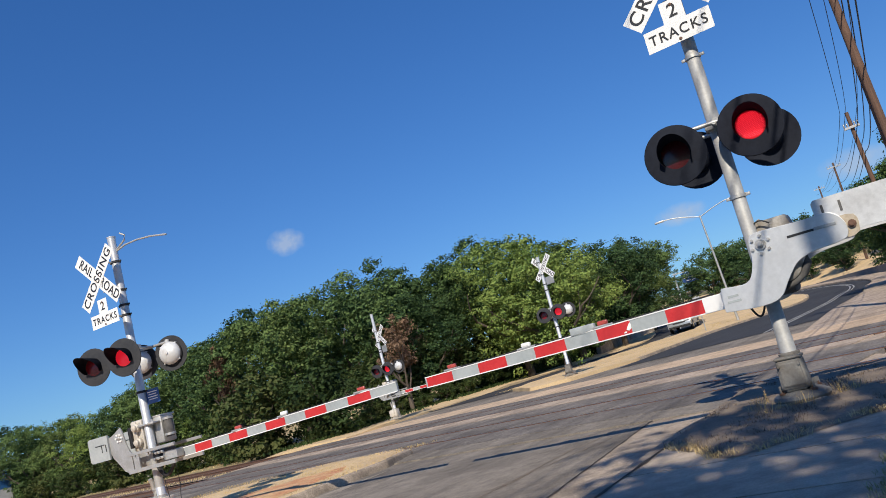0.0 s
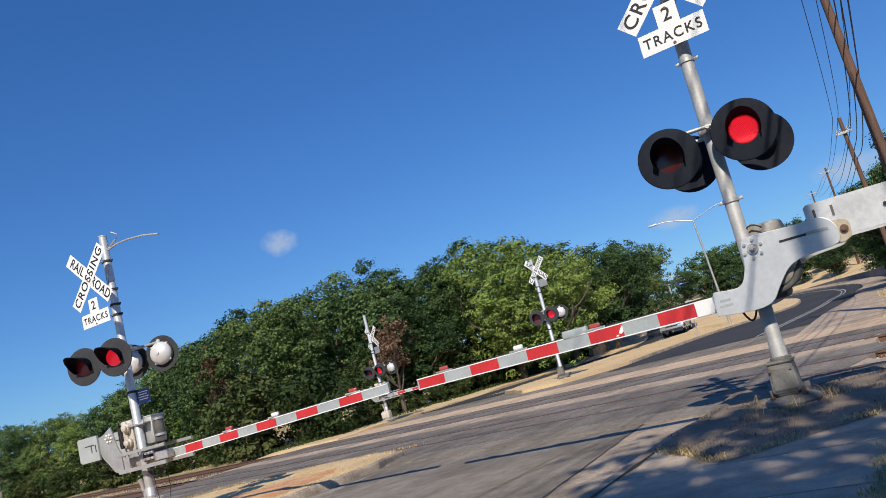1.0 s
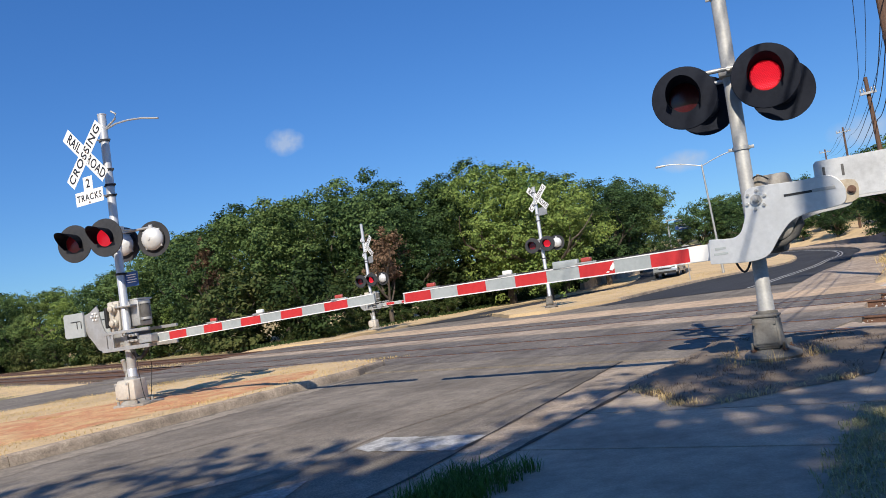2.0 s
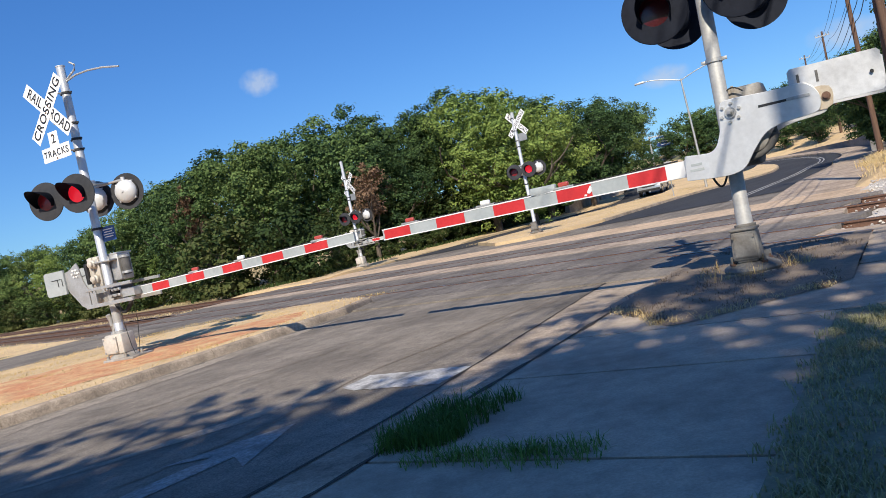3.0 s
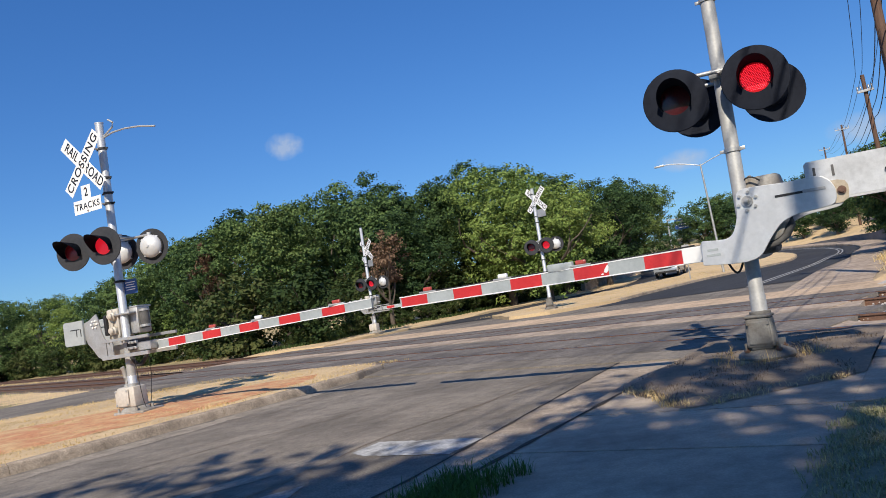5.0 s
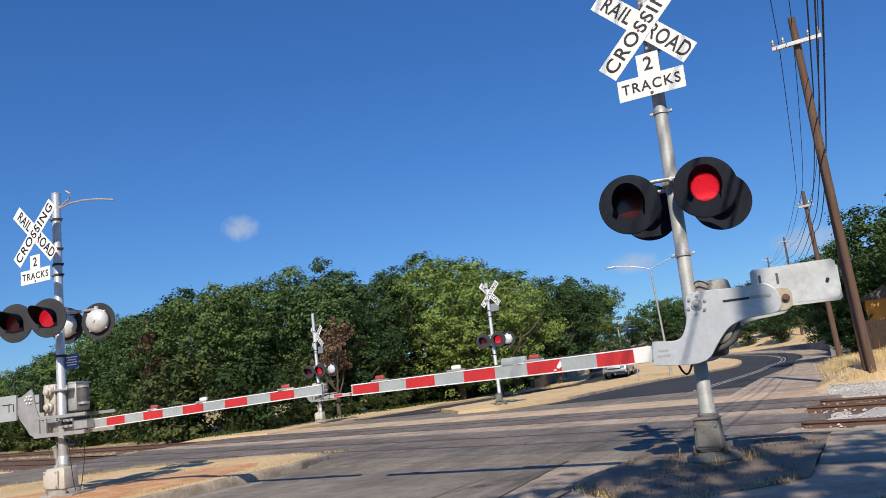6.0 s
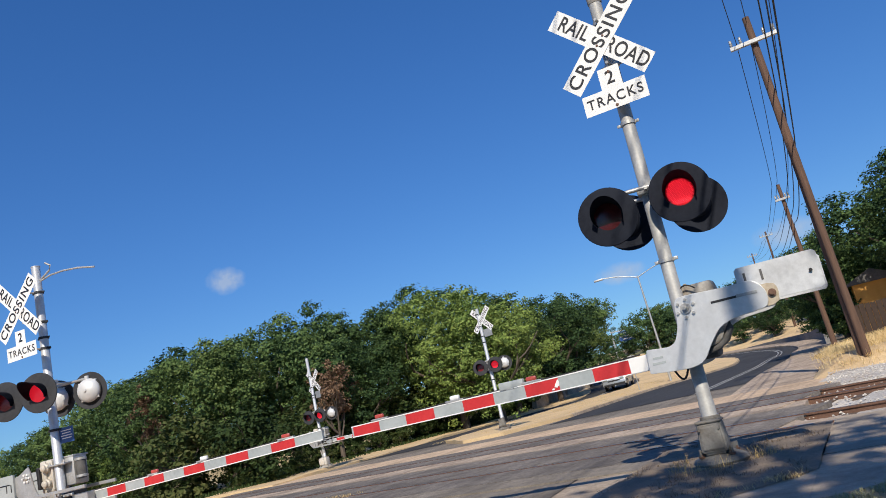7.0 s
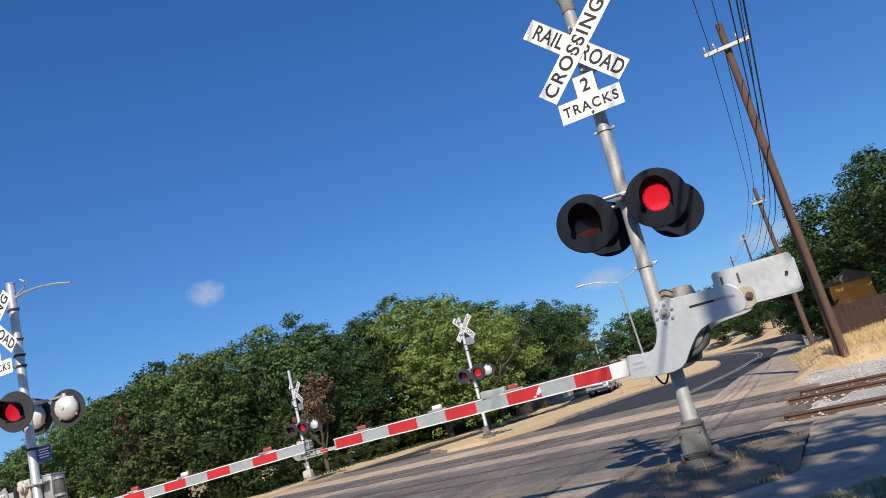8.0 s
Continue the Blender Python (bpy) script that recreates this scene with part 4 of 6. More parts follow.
def gate_machine(sig, side, z, k=1.0, plain=False):
    """Motor case behind the mast, the swinging side arms with slots and bolts, and the counterweight. side -1: the gate arm reaches to local -x."""
    hub = 0.11
    bm = bmesh.new()
    box(bm, (side * -0.17, 0.19, z - 0.02), (0.36, 0.26, 0.4), 0.05)
    box(bm, (side * -0.17, 0.15, z + 0.17), (0.42, 0.24, 0.14), 0.02, None, 0.84)
    box(bm, (side * -0.1, 0.05, z + 0.21), (0.03, 0.02, 0.1), 0.004)
    case = part("motor_case", bm, CAST, sig, "pale grey motor case", smooth=True)
    bm = bmesh.new()
    lathe(bm, [(0.0, -0.24), (0.1, -0.235), (0.145, -0.2), (0.155, -0.1), (0.155, 0.22), (0, 0.22)], pose(side * -0.24, 0, z - 0.25, -90), 28)
    part("motor_cover", bm, CAST, case, "round motor cover", smooth=True)
    bm = bmesh.new()
    pipe(bm, [(side * x, -0.16, z + dz) for x, dz in ((-0.38, 0.0), (-0.43, -0.06), (-0.45, -0.16), (-0.44, -0.26), (-0.38, -0.36), (-0.28, -0.42), (-0.14, -0.45), (-0.04, -0.46))], 0.035, 10)
    part("cover_rim", bm, UNDER, case, "dark bracket bent round the motor cover", smooth=True)
    # Added dark block: paints the shade and black rubber below the side arm.
    bm = bmesh.new()
    box(bm, (side * -0.12, 0.05, z - 0.36), (0.3, 0.3, 0.3), 0.05)
    part("case_foot", bm, UNDER, case, "block darkened for the shade under the machine", smooth=True)
    bm = bmesh.new()
    pipe(bm, [(side * (-0.02 - 0.03 * k), -0.02, z + 0.19 + 0.05 * math.sin(math.pi * k / 6)) for k in range(7)], 0.008, 6)
    part("cable_loop", bm, RUBBER, case, smooth=True)
    bm = bmesh.new()
    plate(bm, smooth_outline([(side * -0.7, z - 0.155), (side * -0.93, z - 0.155), (side * -0.955, z - 0.02), (side * -0.92, z + 0.05), (side * -0.7, z + 0.05)], 1), -0.258, -0.236)
    part("end_plate", bm, DRYPLATE, case, "tan rusted end plate")
    bm = bmesh.new()
    tube(bm, (-side * hub, -0.3, z), (-side * hub, 0.36, z), 0.05, n=20)
    part("shaft", bm, GALV, case, "main shaft", smooth=True)
    prof = [(-0.05, 0.13), (-0.1, 0.07), (-0.11, -0.12), (-0.17, -0.28), (-0.25, -0.325), (-0.44, -0.305), (-0.475, -0.305), (-0.48, -0.33), (-0.49, -0.51), (-0.49, -0.535), (-0.46, -0.54), (-0.12, -0.565), (0.04, -0.53), (0.14, -0.38),
            (0.26, -0.24), (0.42, -0.19), (0.8, -0.17), (0.85, -0.11), (0.85, -0.02), (0.8, 0.06), (0.7, 0.12), (0.4, 0.105)]
    for y, nm in ((-0.27, "side_arm"), (0.36, "side_arm")):
        bm = bmesh.new()
        plate(bm, [((-side * x if side > 0 else x) * (k if x > 0 else 1), zz + z) for x, zz in smooth_outline([(x + hub * max(0.0, min(1.0, (0.85 - x) / 0.5)), zz) for x, zz in prof])], y - 0.012, y + 0.012, 0.004)
        arm = part(nm, bm, GALV if plain else BRIGHT, sig, "bare metal side arm")
        for bolt in range(6):
            a = radians(60 * bolt + 20)
            bm = bmesh.new()
            tube(bm, (-side * hub + 0.085 * math.cos(a), y - 0.03, z + 0.085 * math.sin(a)), (-side * hub + 0.085 * math.cos(a), y, z + 0.085 * math.sin(a)), 0.015, n=6)
            part("bolt", bm, GALV, arm, "bolt head")
        bm = bmesh.new()
        lathe(bm, [(0.042, 0.0), (0.042, 0.012), (0.033, 0.014), (0.03, 0.03), (0.018, 0.032), (0.016, 0.05), (0, 0.052)], pose(-side * hub, y - 0.012, z, 90), 16)
        part("hub_nut", bm, GALV, arm, "round hub nut", smooth=True)
        for row, wd in ((0, 0.1), (1, 0.13)):
            bm = bmesh.new()
            box(bm, (side * 0.27, y - 0.0125, z - 0.4 - 0.05 * row), (wd, 0.004, 0.022))
            part("writing_bar", bm, ARMGREY, arm, "worn raised maker's writing")
        bm = bmesh.new()
        box(bm, (side * -0.56 * k, y - 0.0135, z - 0.005), (0.42 * k, 0.004, 0.022))
        part("slot", bm, INK, arm, "dark adjusting slot")
        bm = bmesh.new()
        box(bm, (side * -0.68, y - 0.0155, z - 0.002), (0.19, 0.006, 0.03), 0.003)
        part("slide_bar", bm, GALV, arm, "pale sliding bar in the slot")
        bm = bmesh.new()
        tube(bm, (side * -0.895 * k, y - 0.02, z - 0.045), (side * -0.895 * k, y + 0.03, z - 0.045), 0.022, n=8)
        tube(bm, (side * -0.895 * k, y - 0.005, z - 0.045), (side * -0.895 * k, y + 0.03, z - 0.045), 0.036, n=14)
        part("pivot_bolt", bm, RAIL, arm, "rusty pivot bolt")
    for y in (-0.23, 0.32):
        bm = bmesh.new()
        x0, x1, c = 0.62 * k, 1.34 * k, 0.025
        rim = [(x0, z - 0.1), (x1 - c, z - 0.1), (x1, z - 0.1 + c), (x1, z + 0.25 - c), (x1 - c, z + 0.25), (x0 + c, z + 0.25), (x0, z + 0.25 - c)]
        plate(bm, [(-side * x if side > 0 else x, zz) for x, zz in rim], y - 0.02, y + 0.02)
        cw = part("counterweight", bm, WEIGHT if not plain else GALV, sig, "flat bright metal counterweight plate")
    bm = bmesh.new()
    tube(bm, (side * -1.26 * k, -0.27, z + 0.07), (side * -1.26 * k, -0.24, z + 0.07), 0.016, n=8)
    part("bolt", bm, INK, cw, "dark bolt hole")
    for x in (0.7, 0.85):
        bm = bmesh.new()
        box(bm, (side * -x * k, -0.252, z + 0.14), (0.022, 0.006, 0.1), 0.003)
        part("slot", bm, UNDER, cw, "dark upright slot")
    bm = bmesh.new()
    box(bm, (side * 0.28, 0.04, z - 0.42), (0.22, 0.6, 0.17), 0.01)
    box(bm, (side * 0.4, 0.06, z - 0.42), (0.16, 0.1, 0.12), 0.01)
    part("arm_socket", bm, BRIGHT, sig, "bright arm socket")
    bm = bmesh.new()
    pipe(bm, [(side * (0.02 + 0.2 * k / 10), -0.1, z - 0.45 - 0.2 * math.sin(math.pi * k / 10)) for k in range(11)], 0.011, 6)
    part("arm_cable", bm, RUBBER, sig, "black cable hanging in a loop", smooth=True)


def side_machine(sig, side, z):
    """The same machine seen from its arm side: bossed pale case, dark motor, swing plates, a square counterweight, and open bars that carry the arm."""
    bm = bmesh.new()
    box(bm, (side * 0.05, 0.22, z + 0.0), (0.34, 0.3, 0.44), 0.025)
    box(bm, (side * -0.06, 0.24, z + 0.225), (0.56, 0.34, 0.03), 0.008)
    case = part("motor_case", bm, GALV, sig, "dull grey motor case", smooth=True)
    bm = bmesh.new()
    box(bm, (side * -0.21, 0.12, z - 0.01), (0.27, 0.3, 0.5), 0.03)
    box(bm, (side * -0.25, -0.04, z + 0.02), (0.1, 0.05, 0.42), 0.015)
    box(bm, (side * -0.09, -0.04, z + 0.0), (0.03, 0.04, 0.46), 0.008)
    front = part("gear_case", bm, CREAM, case, "pale cast gear case", smooth=True)
    for dz in (0.12, -0.12):
        bm = bmesh.new()
        lathe(bm, [(0.075, -0.02), (0.07, 0.05), (0.05, 0.065), (0.05, 0.1), (0.03, 0.115), (0, 0.115)], pose(side * -0.19, -0.04, z + dz, 90), 18)
        part("cover_cap", bm, CREAM, front, "round cover cap", smooth=True)
    bm = bmesh.new()
    box(bm, (side * -0.15, 0.1, z - 0.42), (0.34, 0.3, 0.26), 0.03)
    part("gear_foot", bm, GALV, case, "grey foot of the gear case", smooth=True)
    # Solid black block; the darkness of a gap is painted, not open.
    bm = bmesh.new()
    box(bm, (side * -0.31, -0.02, z - 0.02), (0.06, 0.2, 0.34), 0.015)
    part("case_recess", bm, INK, case, "black block painting a gap's shade beside the gear case")
    bm = bmesh.new()
    lathe(bm, [(0.0, -0.17), (0.06, -0.17), (0.075, -0.14), (0.075, 0.13), (0.06, 0.16), (0, 0.16)], pose(side * 0.3, 0.14, z + 0.02), 20)
    part("motor", bm, UNDER, case, "dark motor", smooth=True)
    for dz in (0.13, -0.13):
        bm = bmesh.new()
        lathe(bm, [(0.076, -0.02), (0.088, -0.018), (0.088, 0.018), (0.076, 0.02)], pose(side * 0.3, 0.14, z + 0.02 + dz), 20)
        part("motor_band", bm, GALV, case, "bright band round the motor", smooth=True)
    bm = bmesh.new()
    box(bm, (side * 0.03, -0.01, z + 0.13), (0.34, 0.18, 0.03), 0.006)
    for x in (-0.11, 0.16):
        tube(bm, (side * x, -0.06, z + 0.1), (side * x, -0.06, z + 0.19), 0.016, n=8)
    part("mast_bracket", bm, GALV, sig, "flat bracket clamped to the mast", smooth=True)
    for y in (-0.2, 0.46):
        bm = bmesh.new()
        rim = [(-0.7, 0.07), (-0.56, 0.1), (-0.44, 0.17), (-0.38, 0.2), (-0.3, -0.2), (-0.17, -0.34), (-0.15, -0.5), (-0.2, -0.57), (-0.42, -0.55), (-0.52, -0.4), (-0.66, -0.23)]
        plate(bm, [(side * x, zz + z) for x, zz in smooth_outline(rim, 1)], y - 0.012, y + 0.012)
        sp = part("swing_plate", bm, GALV, sig, "grey steel swing plate")
        for k in range(6):
            a = radians(60 * k)
            bm = bmesh.new()
            p = (side * -0.44 + 0.06 * math.cos(a), y, z + 0.03 + 0.06 * math.sin(a))
            tube(bm, (p[0], y - 0.035, p[2]), (p[0], y, p[2]), 0.018, n=6)
            part("bolt", bm, WHITE, sp, "pale bolt head")
        bm = bmesh.new()
        lathe(bm, [(0.032, 0.0), (0.032, 0.02), (0.015, 0.03), (0, 0.03)], pose(side * -0.44, y - 0.012, z + 0.03, 90), 12)
        part("hub_nut", bm, GALV, sp, "round hub nut", smooth=True)
        bm = bmesh.new()
        c = 0.03
        rim = [(-1.08 + c, -0.27), (-0.66, -0.27), (-0.66, 0.13), (-1.08 + c, 0.13), (-1.08, 0.13 - c), (-1.08, -0.27 + c)]
        plate(bm, [(side * x, zz + z) for x, zz in rim], y - 0.05, y - 0.013)
        cw = part("counterweight", bm, ARMGREY, sig, "square light grey counterweight plate")
        for x, w, dz in ((-0.83, 0.2, -0.01), (-0.8, 0.014, -0.07), (-0.71, 0.014, -0.07)):
            bm = bmesh.new()
            box(bm, (side * x, y - 0.052, z + dz), (w, 0.006, 0.014 if w > 0.1 else 0.12))
            part("slot", bm, INK, cw, "dark slot")
    for y in (-0.2, 0.46):
        for dz, x0, x1, th in ((-0.285, -0.3, 0.63, 0.05), (-0.555, -0.36, 0.6, 0.06)):
            bm = bmesh.new()
            box(bm, (side * (x0 + x1) / 2, y, z + dz), (x1 - x0, 0.045, th), 0.004)
            part("carrier_bar", bm, GALV, sig, "grey steel carrier bar")
        for x, wd, mt, lab in ((-0.14, 0.05, GALV, "pale upright link"), (-0.24, 0.025, UNDER, "dark upright link")):
            bm = bmesh.new()
            box(bm, (side * x, y, z - 0.42), (wd, 0.03, 0.23), 0.006)
            part("link", bm, mt, sig, lab)
    bm = bmesh.new()
    box(bm, (side * 0.14, 0.1, z - 0.4), (0.14, 0.42, 0.17), 0.02)
    part("hinge_block", bm, INK, sig, "dark hinge block")
    for x, dz, w in ((0.1, -0.33, 0.12), (0.27, -0.36, 0.16), (0.24, -0.45, 0.2)):
        bm = bmesh.new()
        box(bm, (side * x, -0.16, z + dz), (w, 0.05, 0.045), 0.01)
        tube(bm, (side * (x - w * 0.25), -0.16, z + dz), (side * (x - w * 0.25), -0.22, z + dz), 0.018, n=8)
        tube(bm, (side * (x + w * 0.25), -0.16, z + dz), (side * (x + w * 0.25), -0.22, z + dz), 0.018, n=8)
        part("shear_clamp", bm, GALV, sig, "bolted clamp holding the arm", smooth=True)
    bm = bmesh.new()
    box(bm, (side * 0.44, 0.02, z - 0.44), (0.28, 0.3, 0.14), 0.01)
    part("arm_socket", bm, GALV, sig, "grey arm socket")
    bm = bmesh.new()
    pipe(bm, [(side * (0.06 + 0.34 * k / 10), -0.02, z - 0.58 - 0.2 * math.sin(math.pi * k / 10) * (1 - 0.04 * k)) for k in range(11)], 0.032, 8)
    part("arm_cable", bm, RUBBER, sig, "thick black cable hanging in a loop", smooth=True)
    bm = bmesh.new()
    for x in (0.3, 0.58):
        pipe(bm, [(side * x, -0.2, z - 0.55), (side * (x + 0.01), -0.2, z - 0.9), (side * (x + 0.06 * (0.44 - x) / 0.14), -0.2, z - 1.3), (side * (0.44 + (x - 0.44) * 0.3), -0.2, z - 1.42)], 0.006, 5)
    part("loose_wire", bm, RUBBER, sig, "thin wire hanging from the arm", smooth=True)


def crossarm(sig, z, y0, y1, half, turned):
    bm = bmesh.new()
    for y in (y0, y1):
        tube(bm, (-half, y, z), (half, y, z), 0.022, n=12)
        for x in (-half, half):
            tube(bm, (x, y, z + 0.03), (x, y, z - 0.06), 0.028, n=10)
    tube(bm, (0, y0 - 0.02, z), (0, y1 + 0.02, z), 0.022, n=12)
    box(bm, (0, 0, z), (0.2, 0.2, 0.09), 0.015)
    for v in bm.verts:
        v.co = turned @ v.co
    part("crossarm", bm, GALV, sig, "galvanised crossarm", smooth=True)


def signal(x, y, facing, label, top, side, lamps, lit, near=False, gate=True, z=0.0, light_z=2.68, sign=(0, -0.1, 4.42, -0.6, 0), scale=1.0, lamp_turn=0.0, machine=1.0, face=0.0, blank=False, shift=0.0, hood=0.3):
    sig = holder("crossing_signal", pose(x, y, z, 0, 0.7 if near else 0, facing), label, "railway signal", "crossing signals")
    mast(sig, top, metal=None if near else SILVER, island=gate and not near)
    front, back, half = lamps
    turned = pose(0, 0, 0, 0, 0, lamp_turn)
    crossarm(sig, light_z + 0.2, front + 0.06, back - 0.06, half, turned)
    for i, sx in enumerate((-half - (0.045 if near else 0), half - (0.08 if near else 0))):
        lift = 0.05 if near and i else 0.0
        lamp_unit(sig, sx, front, light_z + lift, -1, i == lit, near, turned=turned, face=face, hood=hood, paint=None if near else BLACK_SUNLIT)
        lamp_unit(sig, sx + shift, back, light_z, 1, False, False, pale=not near, turned=turned, face=face, paint=None if near else BLACK_SUNLIT)
    crossbuck(sig, sign[0], sign[1], sign[2], sign[3], sign[4], scale, blank)
    for dz in (0.25, -0.25, sign[3] - 0.1):
        bm = bmesh.new()
        tube(bm, (0, 0, sign[2] + dz), (sign[0] * 0.6, sign[1] + 0.01, sign[2] + dz), 0.016, n=8)
        part("sign_bracket", bm, GALV, sig)
    clamps(sig, [light_z - 0.55, light_z + 0.95, sign[2] - 0.25, sign[2] + 0.25] + ([] if near else [sign[2] + sign[3] - 0.1]), 0.068, None if near else BLACK_SUNLIT)
    if gate:
        (side_machine if machine < 1 else gate_machine)(sig, side, 1.52)
    return sig


FACE = -30.5
near_signal = signal(2.69, 7.6, FACE, "railway crossing signal with lowered gate beside the pavement", 5.25, -1, (-0.24, 0.42, 0.385), 1, near=True, light_z=2.6, lamp_turn=10, sign=(-0.02, -0.17, 4.465, -0.535, 0), shift=0.15)
gate_arm(near_signal, -1, 0.4, 4.29, -0.02, 0.14, 1.1, 0.15, 0.125, 0.83, 5, 0.808, droop=-0.05, mounts=(1.75, 2.75, 3.85), grey=2.75)
bm = bmesh.new()
box(bm, (-0.5, -0.02, 1.098), (0.26, 0.056, 0.156), 0.004)
part("arm_root", bm, WHITE, near_signal, "white root of the arm")
bm = bmesh.new()
box(bm, (-2.0, 0.05, 1.185), (0.3, 0.07, 0.085), 0.012)
part("lamp_housing", bm, ARMGREY, near_signal, "grey lamp housing on the arm's top edge", smooth=True)
for pts in (((-1.49, 1.06), (-1.46, 1.05), (-1.435, 1.07), (-1.43, 1.11), (-1.44, 1.135), (-1.46, 1.11), (-1.475, 1.09)), ((-1.53, 1.035), (-1.5, 1.03), (-1.49, 1.045), (-1.51, 1.05))):
    bm = bmesh.new()
    plate(bm, list(pts), -0.0065 - 0.04 * (pts[0][0] + 1.55), 0.002)
    part("scuff", bm, WHITE, near_signal, "pale patch where the red sheeting is torn off")
bm = bmesh.new()
lathe(bm, [(0.072, 4.95), (0.078, 4.96), (0.078, 5.06), (0.095, 5.1), (0.1, 5.2), (0.1, 5.42), (0.09, 5.46), (0, 5.47)], Matrix(), 24)
part("bell", bm, CAST, near_signal, "grey bell housing on the mast's top", smooth=True)

left_signal = signal(-5.8, 12.7, FACE + 12, "railway crossing signal with lowered gate on the traffic island", 4.9, 1, (-0.58, 0.52, 0.32), 1, light_z=2.74, sign=(-0.17, -0.3, 4.2, -0.585, -8), machine=0.62, face=10, hood=0.4)
gate_arm(left_signal, 1, 0.42, 5.0, 0.1, -0.9, 1.06, 0.135, 0.12, 1.06, 5, 0.82, droop=0.1, mounts=(1.9, 2.9, 4.4), grey=2.9)
bm = bmesh.new()
pipe(bm, [(0.05, 0, 4.63), (0.25, 0.02, 4.69), (0.5, 0.03, 4.7), (0.8, 0.03, 4.67), (1.12, 0.03, 4.6)], 0.016, 8)
pipe(bm, [(0.05, 0, 4.64), (0.15, 0, 4.7), (0.27, 0, 4.77), (0.29, 0, 4.85), (0.2, 0, 4.91)], 0.016, 8)
part("wire_bracket", bm, GALV, left_signal, "thin bent wire bracket", smooth=True)
bm = bmesh.new()
box(bm, (0.2, 0.02, 2.08), (0.27, 0.004, 0.24), 0)
plaque = part("notice_plate", bm, BLUE, left_signal, "small blue notice plate")
bm = bmesh.new()
for k, (wd, zz) in enumerate(((0.2, 2.15), (0.16, 2.11), (0.21, 2.07), (0.18, 2.03))):
    box(bm, (0.2, 0.0165, zz), (wd, 0.003, 0.014), 0)
part("writing_bar", bm, WHITE, plaque, "pale lines of small writing")

far_gate = signal(-4.85, 36.0, FACE + 5, "distant railway crossing signal with gate before the trees", 4.95, 1, (-0.24, 0.3, 0.3), 1, light_z=2.3, sign=(0.2, -0.1, 3.85, -0.62, -25), machine=0.62, blank=True, shift=0.3)
gate_arm(far_gate, 1, 0.42, 5.6, 0.0, 0.0, 1.1, 0.13, 0.09, 1.0, 6, mounts=())
far_plain = signal(2.85, 30.9, FACE + 5, "railway crossing signal without gate on the median", 4.85, 1, (-0.24, 0.3, 0.31), 1, gate=False, light_z=2.53, sign=(0.14, -0.1, 4.37, -0.55, -18), blank=True, shift=0.22, face=8)


# ---- trees ----
def limb(bm, p, d, length, r, depth, rng):
    """A bent, tapered limb that forks."""
    pts = [p]
    for k in range(4):
        d = (d + Vector((rng.uniform(-1, 1), rng.uniform(-1, 1), rng.uniform(-0.3, 0.6))) * 0.22).normalized()
        pts.append(pts[-1] + d * length / 4)
    pipe(bm, pts, [r, r * 0.5], 7)
    ends = [pts[-1]]
    if depth:
        for k in range(3):
            a = rng.uniform(0, 2 * math.pi)
            nd = (d + Vector((math.cos(a), math.sin(a), rng.uniform(0.0, 0.5))) * 0.8).normalized()
            ends += limb(bm, pts[2 + k % 3], nd, length * 0.6, r * 0.45, depth - 1, rng)
    return ends


